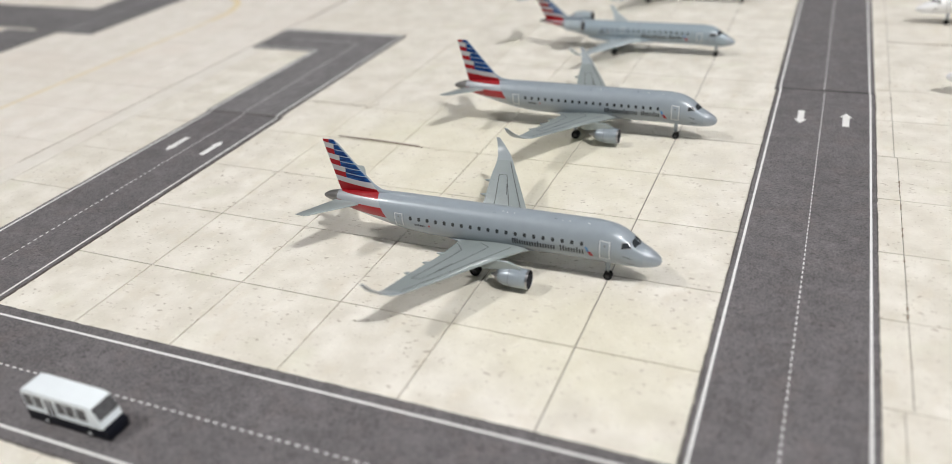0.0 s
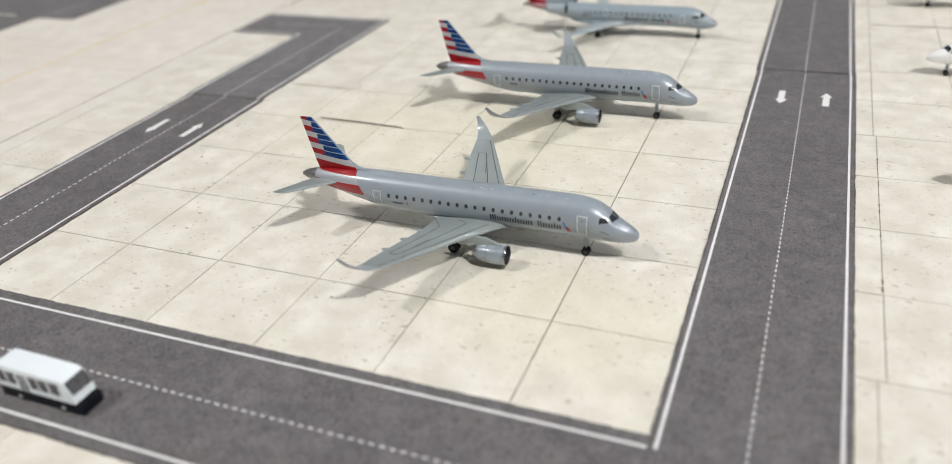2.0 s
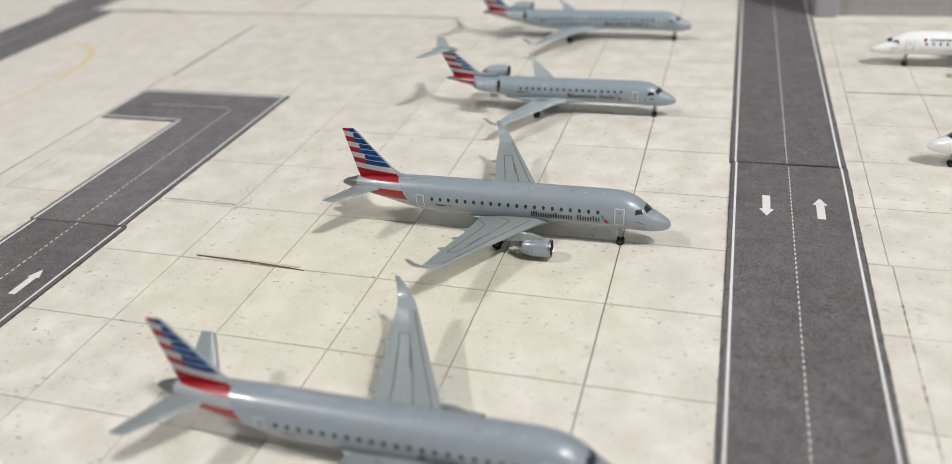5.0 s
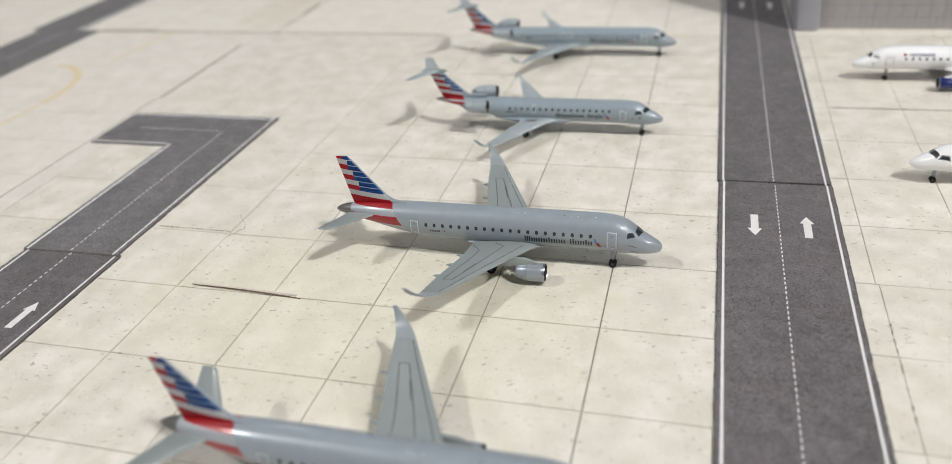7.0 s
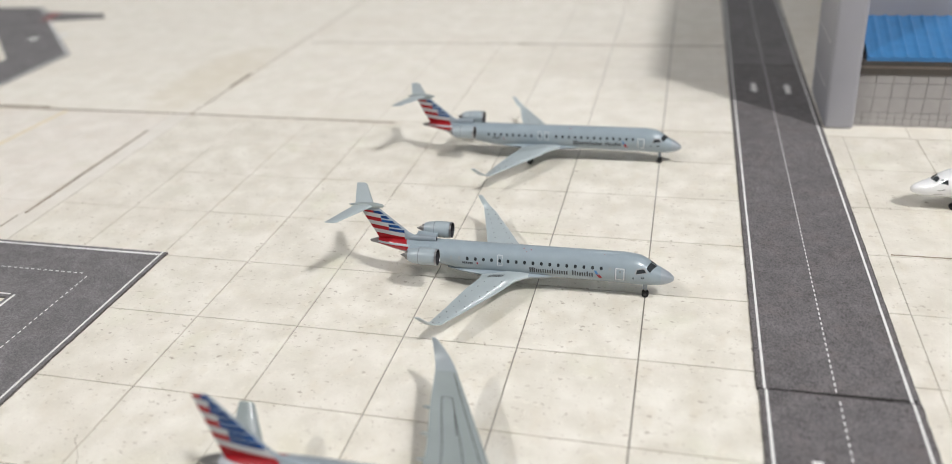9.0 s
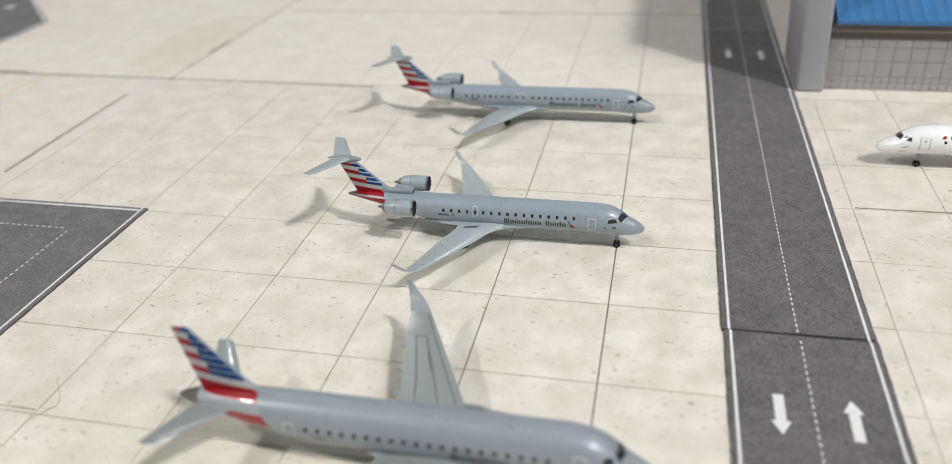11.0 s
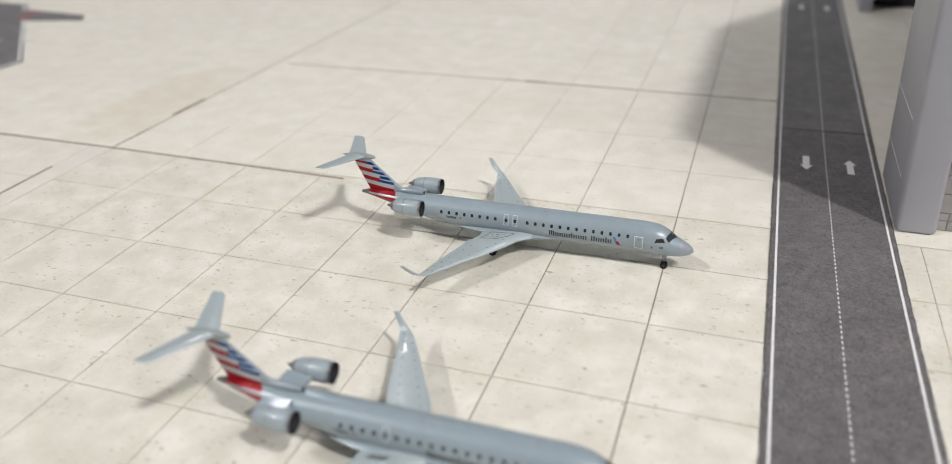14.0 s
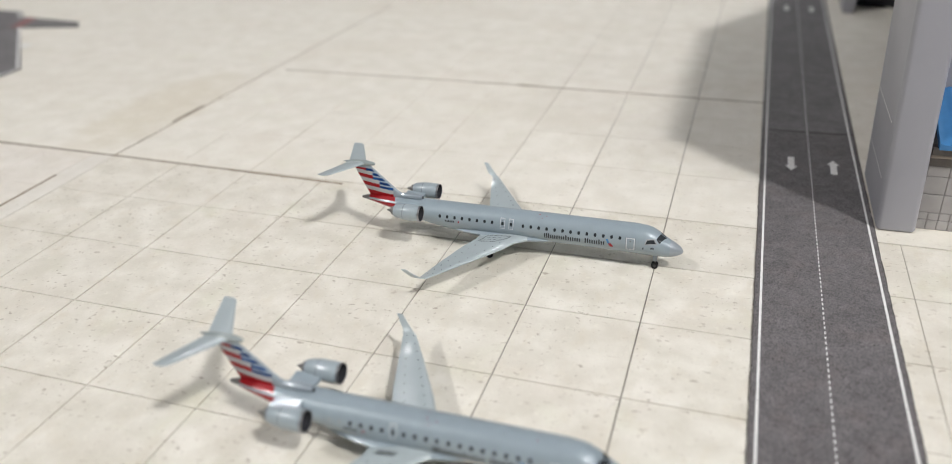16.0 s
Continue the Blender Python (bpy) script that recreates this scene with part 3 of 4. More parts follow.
def minibus(x, y):
    t = thing("minibus", x, y, 0.017, 0, "small white and dark blue model bus on the taxiway", "bus")
    bm = bmesh.new()
    side = [(-0.39, 0.095), (-0.395, 0.27), (-0.375, 0.298), (-0.33, 0.306), (0.27, 0.300), (0.315, 0.285), (0.375, 0.165), (0.385, 0.095)]
    rings = []
    for yy, k in ((-0.124, 0.97), (-0.118, 1.0), (0.118, 1.0), (0.124, 0.97)):
        rings.append([(px_ * (0.5 + 0.5 * k), yy, 0.095 + (pz_ - 0.095) * k) for px_, pz_ in side])
    part("body", loft(bm, rings), M_BUS, t, "white upper body", smooth=30)
    part("lower_body", boxed(-0.398, 0.392, -0.126, 0.126, 0.012, 0.112, bevel=0.012), M_BUSLOW, t, "dark blue lower body")
    part("bumper", boxed(0.380, 0.432, -0.124, 0.124, 0.012, 0.104, bevel=0.014), M_BUSLOW, t)
    for side_ in (-1, 1):
        for x0, w in ((-0.375, 0.088), (-0.272, 0.088), (-0.045, 0.085), (0.052, 0.090), (0.160, 0.098)):
            y0 = side_ * 0.1225
            part("window", boxed(x0, x0 + w, y0 - 0.003, y0 + 0.003, 0.152, 0.262, bevel=0.0025), M_BUSWIN, t)
        for x0 in (-0.158, -0.110):
            y0 = side_ * 0.1225
            part("door_panel", boxed(x0, x0 + 0.038, y0 - 0.0032, y0 + 0.0032, 0.112, 0.258, bevel=0.0025), M_BUSWIN, t)
        for xw in (-0.205, 0.235):
            wheel = part("wheel", wheel_mesh(xw, side_ * 0.112, 0.040, 0.040, 0.030), M_BLACK, t)
            part("hub", wheel_mesh(xw, side_ * 0.124, 0.040, 0.018, 0.010), M_OUTLINE, wheel)
    bm = bmesh.new()
    slope = [(0.3205, 0.278), (0.3705, 0.180)]
    loft(bm, [[(slope[0][0], yy, slope[0][1]), (slope[0][0] + 0.006, yy, slope[0][1]), (slope[1][0] + 0.008, yy, slope[1][1]), (slope[1][0], yy, slope[1][1])] for yy in (-0.112, -0.002)])
    loft(bm, [[(slope[0][0], yy, slope[0][1]), (slope[0][0] + 0.006, yy, slope[0][1]), (slope[1][0] + 0.008, yy, slope[1][1]), (slope[1][0], yy, slope[1][1])] for yy in (0.002, 0.112)])
    part("windscreen", bm, M_BUSWIN, t, "grey windscreen")
    return t


def wheel_mesh(x, y, z, r, w, n=18):
    bm = bmesh.new()
    prof = [(-w / 2, r * 0.80), (-w / 2 * 0.7, r), (w / 2 * 0.7, r), (w / 2, r * 0.80)]
    return loft(bm, [[(x + rr * math.cos(2 * math.pi * k / n), y + dy, z + rr * math.sin(2 * math.pi * k / n)) for k in range(n)] for dy, rr in prof])


minibus(-2.990, -2.852).scale = (0.89, 0.74, 0.92)


# ---- terminal with pillar, tiled wall and blue roof ----
def terminal():
    t = thing("terminal_building", 2.0, 10.2, 0, 0, "grey tiled terminal model with blue ribbed lean-to roof and white pillar", "building")
    bm = boxed(0.012, 0.372, 0.0, 1.36, 0.0, 3.6, bevel=0.05, segments=4)
    for v in bm.verts:
        v.co.x -= 0.032 * v.co.z
        v.co.z = max(v.co.z, 0.0)
    pillar = part("pillar", bm, M_PLASTIC, t, "smooth greyish white plastic pillar")
    for z0 in (0.49, 1.07):
        x0 = 0.012 - 0.032 * z0
        part("seam_line", boxed(x0 - 0.002, x0 + 0.006, 0.19, 1.31, z0 - 0.004, z0 + 0.004), M_LINE, pillar)
    part("wall", boxed(0.37, 5.2, 0.16, 0.80, 0.0, 0.88), M_JOINT, t, "tiled lower wall")
    part("upper_wall", boxed(0.30, 5.2, 0.88, 1.6, 0.0, 3.555), M_PLASTIC, t)
    part("sill", boxed(0.36, 5.25, 0.10, 0.30, 0.778, 0.812, bevel=0.008), M_SILL, t, "buff sill under the roof")
    part("band", boxed(0.365, 5.2, 0.142, 0.17, 0.684, 0.775), M_TAUPE, t)
    part("band", boxed(0.365, 5.2, 0.085, 0.17, 0.815, 0.893), M_TAUPE, t)
    # unseen wall added behind the pillar to deepen the shade on the ground
    part("side_wall", boxed(0.46, 0.62, 1.30, 4.1, 0.0, 3.55), M_TAUPE, t)
    n = 240
    bm = bmesh.new()
    rings = []
    for i in range(n + 1):
        x = 0.395 + 4.85 * i / n
        lift = 0.016 * max(0.0, math.cos(2 * math.pi * (x - 0.40) / 0.145)) ** 3
        rings.append([(x, 0.02, 0.895), (x, 0.02, 0.945 + lift), (x, 0.87, 1.235 + lift), (x, 0.87, 1.185)])
    part("roof", loft(bm, rings), M_ROOF, t, "blue ribbed lean-to roof", smooth=50)
    part("top_slab", prism(bmesh.new(), [(0.0, 0.0), (5.2, 0.0), (5.2, 8.0), (1.4, 7.6), (0.02, 5.2)], 3.56, 3.72), M_PLASTIC, t)
    for z0, z1, w in ((0.005, 0.101, 0.099), (0.109, 0.180, 0.099), (0.188, 0.378, 0.197), (0.386, 0.565, 0.197), (0.573, 0.680, 0.197)):
        x = 0.372
        shared = None
        while x + w < 3.4:
            if shared is None:
                piece = part("wall_tile", boxed(0.004, w - 0.004, 0.152, 0.165, z0, z1, bevel=0.004, segments=1), M_TILE, t)
                shared = piece.data
            else:
                piece = new("wall_tile", shared)
                piece.parent = t
            piece.matrix_basis = Matrix.Translation((x * T, 0, 0))
            x += w
    return t


terminal()
hall = thing("far_building", 2.25, 19.45, 0, 0, "pale grey model building with a dark opening", "building")
part("wall", boxed(0.0, 0.22, 0.0, 3.0, 0.0, 3.0, bevel=0.03), M_PLASTIC, hall)
# solid dark block in place of a recess in shade
part("wall", boxed(0.22, 5.0, 0.6, 3.0, 0.0, 3.0), M_SHADE, hall, "dark block that stands for the shade in the recess")
part("lintel", boxed(0.22, 5.0, 0.0, 0.6, 1.4, 3.0, bevel=0.03), M_PLASTIC, hall)


# ---- model aircraft; x forward from the nose wheel, z from the ground, in tiles ----
def hull_at(st, x):
    """Top, bottom and half width of a hull at x, eased between the stations."""
    if x >= st[0][0]:
        return st[0][1:]
    if x <= st[-1][0]:
        return st[-1][1:]
    for i in range(len(st) - 1):
        a, b = st[i], st[i + 1]
        if a[0] >= x >= b[0]:
            h = b[0] - a[0]
            u = (x - a[0]) / h
            p, q = st[max(0, i - 1)], st[min(len(st) - 1, i + 2)]
            out = []
            for k in (1, 2, 3):
                s = (b[k] - a[k]) / h
                sa = (a[k] - p[k]) / (a[0] - p[0]) if p is not a else s * 1.6
                sb = (q[k] - b[k]) / (q[0] - b[0]) if q is not b else s
                ma = 0.0 if sa * s <= 0 else 2 * sa * s / (sa + s)
                mb = 0.0 if sb * s <= 0 else 2 * sb * s / (sb + s)
                out.append((1 + 2 * u) * (1 - u) ** 2 * a[k] + u * (1 - u) ** 2 * h * ma + u * u * (3 - 2 * u) * b[k] - u * u * (1 - u) * h * mb)
            return tuple(out)


def on_hull(st, x, turn, side, off=0.0):
    top, bot, half = hull_at(st, x)
    c, h = (top + bot) / 2, (top - bot) / 2
    return (x, side * (half + off) * math.sin(turn), c + (h + off) * math.cos(turn))


def turn_for(st, x, z):
    top, bot, half = hull_at(st, x)
    c, h = (top + bot) / 2, (top - bot) / 2
    return math.acos(max(-1.0, min(1.0, (z - c) / max(h, 1e-6))))


def hull_mesh(st, x0, x1, step=0.03, n=44):
    count = max(3, int((x0 - x1) / step))
    rings = []
    for i in range(count + 1):
        x = x0 + (x1 - x0) * i / count
        rings.append([on_hull(st, x, 2 * math.pi * k / n, 1) for k in range(n)])
    return loft(bmesh.new(), rings)


def sheet(bm, grid, thick=None):
    rows = [[bm.verts.new(p) for p in row] for row in grid]
    for a, b in zip(rows, rows[1:]):
        for i in range(len(a) - 1):
            bm.faces.new((a[i], a[i + 1], b[i + 1], b[i]))
    return bm


def patch(bm, st, side, corners, off=0.0016, nx=3, nz=5):
    """A printed field on the hull; corners (x, turn) from front top, clockwise: front top, rear top, rear bottom, front bottom."""
    (x0, a0), (x1, a1), (x2, a2), (x3, a3) = corners
    grid = []
    for j in range(nz + 1):
        v = j / nz
        row = []
        for i in range(nx + 1):
            u = i / nx
            x = (x0 * (1 - u) + x1 * u) * (1 - v) + (x3 * (1 - u) + x2 * u) * v
            a = (a0 * (1 - u) + a1 * u) * (1 - v) + (a3 * (1 - u) + a2 * u) * v
            row.append(on_hull(st, x, a, side, off))
        grid.append(row)
    return sheet(bm, grid)


def field(bm, st, side, xa, xb, zlo, zhi, off=0.0016, skew=0.0, nx=2, nz=4):
    at = turn_for
    xm = (xa + xb) / 2
    hi, lo = at(st, xm, zhi), at(st, xm, zlo)
    return patch(bm, st, side, ((xa + skew, hi), (xb + skew, hi), (xb, lo), (xa, lo)), off, nx, nz)


def rounded_field(st, side, x, w, zlo, zhi, off=0.002):
    """A small rounded window: a field with clipped corners."""
    bm = bmesh.new()
    lo, hi = turn_for(st, x, zlo), turn_for(st, x, zhi)
    pts = []
    for k in range(12):
        a = 2 * math.pi * k / 12
        cx, cz = math.cos(a), math.sin(a)
        m = 1.0 / max(abs(cx) ** 4 + abs(cz) ** 4, 1e-9) ** 0.25
        pts.append(on_hull(st, x + w / 2 * cx * m, (lo + hi) / 2 + (lo - hi) / 2 * cz * m, side, off))
    bm.faces.new([bm.verts.new(p) for p in pts])
    return bm


def aerofoil(s):
    return 5 * (0.2969 * math.sqrt(s) - 0.126 * s - 0.3516 * s * s + 0.2843 * s ** 3 - 0.1015 * s ** 4)


CHORD = (0.0, 0.012, 0.05, 0.12, 0.25, 0.45, 0.7, 0.9, 1.0)


def wing_mesh(sections, side):
    """Sections: y, leading x, trailing x, z, thickness."""
    rings = []
    for i, (y, xl, xt, z, th) in enumerate(sections):
        a = sections[max(0, i - 1)]
        b = sections[min(len(sections) - 1, i + 1)]
        dy, dz = b[0] - a[0], b[3] - a[3]
        d = math.hypot(dy, dz)
        ny, nz = -dz / d, dy / d
        ring = []
        for s in CHORD:
            t = aerofoil(s) * th * 1.15 + 0.0016
            ring.append((xl + (xt - xl) * s, side * (y + ny * t), z + nz * t))
        for s in CHORD[::-1]:
            t = -aerofoil(s) * th * 0.75 - 0.0016
            ring.append((xl + (xt - xl) * s, side * (y + ny * t), z + nz * t))
        rings.append(ring)
    return loft(bmesh.new(), rings)


def wing_top(sections, y, s, side, off=0.0012):
    for a, b in zip(sections, sections[1:]):
        if a[0] <= y <= b[0]:
            u = (y - a[0]) / (b[0] - a[0])
            xl, xt, z, th = (a[k] + (b[k] - a[k]) * u for k in (1, 2, 3, 4))
            dy, dz = b[0] - a[0], b[3] - a[3]
            d = math.hypot(dy, dz)
            t = aerofoil(s) * th * 1.15 + 0.0016 + off
            return (xl + (xt - xl) * s, side * (y - dz / d * t), z + dy / d * t)


def wing_line(bm, sections, side, a, b, width=0.006, n=12):
    """A thin printed line over the wing from (y, s) to (y, s)."""
    rows = []
    for i in range(n + 1):
        u = i / n
        p = Vector(wing_top(sections, a[0] + (b[0] - a[0]) * u, a[1] + (b[1] - a[1]) * u, side))
        rows.append(p)
    left, right = [], []
    for i, p in enumerate(rows):
        d = rows[min(n, i + 1)] - rows[max(0, i - 1)]
        s = Vector((-d.y, d.x, 0)).normalized() * width / 2
        left.append(tuple(p + s))
        right.append(tuple(p - s))
    return sheet(bm, [left, right])


def nacelle(t, x, y, z, r, length, paint, tail=True):
    prof = [(x - 0.068, r * 0.79), (x - 0.025, r * 0.865), (x - 0.004, r * 0.925), (x - 0.006, r * 0.945), (x - length * 0.22, r), (x - length * 0.55, r * 0.99), (x - length * 0.85, r * 0.86), (x - length, r * 0.70)]
    pod = part("engine", turned(prof, y, z), paint, t, "smooth engine nacelle")
    part("intake_lip", turned([(x - 0.030, r * 0.86), (x - 0.010, r * 0.90), (x + 0.004, r * 0.918), (x + 0.007, r * 0.936), (x + 0.003, r * 0.960), (x - 0.010, r * 0.978)], y, z, 28, False), M_CHROME, pod, "bright metal intake lip")
    part("fan", turned([(x - 0.062, r * 0.77), (x - 0.058, r * 0.79), (x - 0.054, r * 0.22), (x - 0.030, 0.004)], y, z), M_SHADE, pod, "dark fan face")
    # dark skin paints the shade inside the intake
    rings = [[(xx, y + rr * math.cos(2 * math.pi * k / 28), z + rr * math.sin(2 * math.pi * k / 28)) for k in range(28)] for xx, rr in ((x - 0.060, r * 0.77), (x - 0.025, r * 0.84), (x + 0.0035, r * 0.912))]
    part("intake_duct", loft(bmesh.new(), rings, caps=False), M_SHADE, pod)
    part("cowl_seam", turned([(x - length * 0.60, r * 0.96), (x - length * 0.60, r * 0.992), (x - length * 0.62, r * 0.988), (x - length * 0.62, r * 0.95)], y, z), M_DOORLINE, pod)
    part("exhaust", turned([(x - length * 0.97, r * 0.60), (x - length * 1.10, r * 0.52), (x - length * 1.12, r * 0.30), (x - length * 1.30, 0.006)], y, z, 20), M_CHROME if tail else M_GREY, pod, "metal exhaust cone")
    return pod


def landing_gear(t, name, x, y, z_top, r, spread, w):
    g = part(name, turned_upright(x, y, r, z_top, 0.010), M_GREY, t)
    part("leg_door", boxed(x - 0.020, x + 0.016, y - 0.013, y + 0.013, r * 2 + 0.012, z_top, bevel=0.005, segments=1), M_SILVER, g)
    for s in (-1, 1):
        wheel = part("wheel", wheel_mesh(x, y + s * spread, r + 0.001, r, w), M_BLACK, g)
        part("hub", wheel_mesh(x, y + s * (spread + w * 0.45), r + 0.001, r * 0.45, 0.006), M_HUB, wheel)
    return g


def turned_upright(x, y, z0, z1, r, n=12):
    return loft(bmesh.new(), [[(x + rr * math.cos(2 * math.pi * k / n), y + rr * math.sin(2 * math.pi * k / n), z) for k in range(n)] for z, rr in ((z0, r * 0.8), (z0 + 0.03, r * 0.8), (z0 + 0.035, r), (z1, r))])


def fin_mesh(levels):
    """Upright fin: levels of z, leading x, trailing x, thickness."""
    rings = []
    for z, xl, xt, th in levels:
        ring = [(xl + (xt - xl) * s, aerofoil(s) * th + 0.0012, z) for s in CHORD]
        ring += [(xl + (xt - xl) * s, -aerofoil(s) * th - 0.0012, z) for s in CHORD[::-1]]
        rings.append(ring)
    return loft(bmesh.new(), rings)


def windows(t, st, xs, z, w, h, skip=()):
    for side in (-1, 1):
        shared = None
        for k, x in enumerate(xs):
            if k in skip:
                continue
            if shared is None:
                ob = part("window", rounded_field(st, side, x, w, z - h / 2, z + h / 2), M_DARK, t)
                shared, first = ob.data, x
            else:
                ob = new("window", shared)
                ob.parent = t
                ob.matrix_basis = Matrix.Translation(((x - first) * T, 0, 0))


def door(t, st, xc, w, zlo, zhi):
    for side in (-1, 1):
        bm = bmesh.new()
        e = 0.0065 if w > 0.06 else 0.004
        field(bm, st, side, xc + w / 2, xc + w / 2 - e, zlo, zhi, nz=8)
        field(bm, st, side, xc - w / 2 + e, xc - w / 2, zlo, zhi, nz=8)
        field(bm, st, side, xc + w / 2 - e, xc - w / 2 + e, zhi - e, zhi, nz=1)
        field(bm, st, side, xc + w / 2 - e, xc - w / 2 + e, zlo, zlo + e, nz=1)
        d = part("door", bm, M_OUTLINE, t, "outlined cabin door", smooth=0)
        bm = bmesh.new()
        field(bm, st, side, xc + w * 0.10, xc - w * 0.10, zlo + (zhi - zlo) * 0.70, zlo + (zhi - zlo) * 0.82)
        if w > 0.06:
            field(bm, st, side, xc + w * 0.61, xc + w * 0.56, zlo, zhi, nz=8)
            field(bm, st, side, xc - w * 0.55, xc - w * 0.59, zlo, zhi, nz=8)
        part("door_shadow_line", bm, M_DOORLINE, d, smooth=0)


def word_bars(t, st, x_front, x_rear, z, size, words, ink, logo=True):
    """Writing on the hull as plain upright bars, two or three to a wide letter; words are strings of w, m, n and i widths, a capital is taller."""
    wide = {"w": 1.30, "m": 1.35, "n": 0.95, "i": 0.50}
    total = sum(wide[c.lower()] for word in words for c in word) + 0.75 * (len(words) - 1)
    unit = (x_front - x_rear) / total
    for side in (-1, 1):
        at = x_rear if side < 0 else x_front
        way = 1 if side < 0 else -1
        for word in words:
            for c in word:
                w = wide[c.lower()] * unit
                tall = size * (1.32 if c.isupper() or c == "i" else 1.0)
                stroke = unit * 0.27
                ends = [at + way * (unit * 0.10), at + way * (w - unit * 0.10)]
                bm = bmesh.new()
                if c in "iI":
                    mid = at + way * w / 2
                    field(bm, st, side, mid + stroke / 2, mid - stroke / 2, z - size / 2, z - size / 2 + tall)
                else:
                    for e, inward in ((ends[0], way), (ends[1], -way)):
                        field(bm, st, side, max(e, e + inward * stroke), min(e, e + inward * stroke), z - size / 2, z - size / 2 + tall)
                    if c in "mW":
                        mid = (ends[0] + ends[1]) / 2
                        field(bm, st, side, mid + stroke / 2, mid - stroke / 2, z - size / 2, z - size / 2 + tall)
                part("title_bar", bm, ink, t, smooth=0)
                at += way * w
            at += way * unit * 0.75
        if logo:
            x = (x_front + 0.022) if side < 0 else (x_rear - 0.022)
            bm = bmesh.new()
            field(bm, st, side, x + 0.025, x + 0.004, z + size * 0.1, z + size * 1.15, skew=-0.02)
            part("emblem", bm, M_BLUEP, t, "blue emblem stroke", smooth=0)
            bm = bmesh.new()
            field(bm, st, side, x + 0.058, x + 0.026, z - size * 0.75, z + size * 0.25, skew=-0.024)
            part("emblem", bm, M_REDP, t, "red emblem stroke", smooth=0)


def small_bars(t, st, x, z, n, ink=None):
    for side in (-1, 1):
        bm = bmesh.new()
        for k in range(n):
            field(bm, st, side, x - k * 0.017, x - k * 0.017 - 0.012, z - 0.010, z + 0.010, nz=1, nx=1)
        part("small_print", bm, ink or M_PRINT, t, smooth=0)


def marks(t, st, spots, ink, name="fleck"):
    bm = bmesh.new()
    for x, a, w in spots:
        for side in (-1, 1):
            patch(bm, st, side, ((x, a), (x - w, a), (x - w, a + w * 4), (x, a + w * 4)), nx=1, nz=1)
    ob = part(name, bm, ink, t, smooth=0)


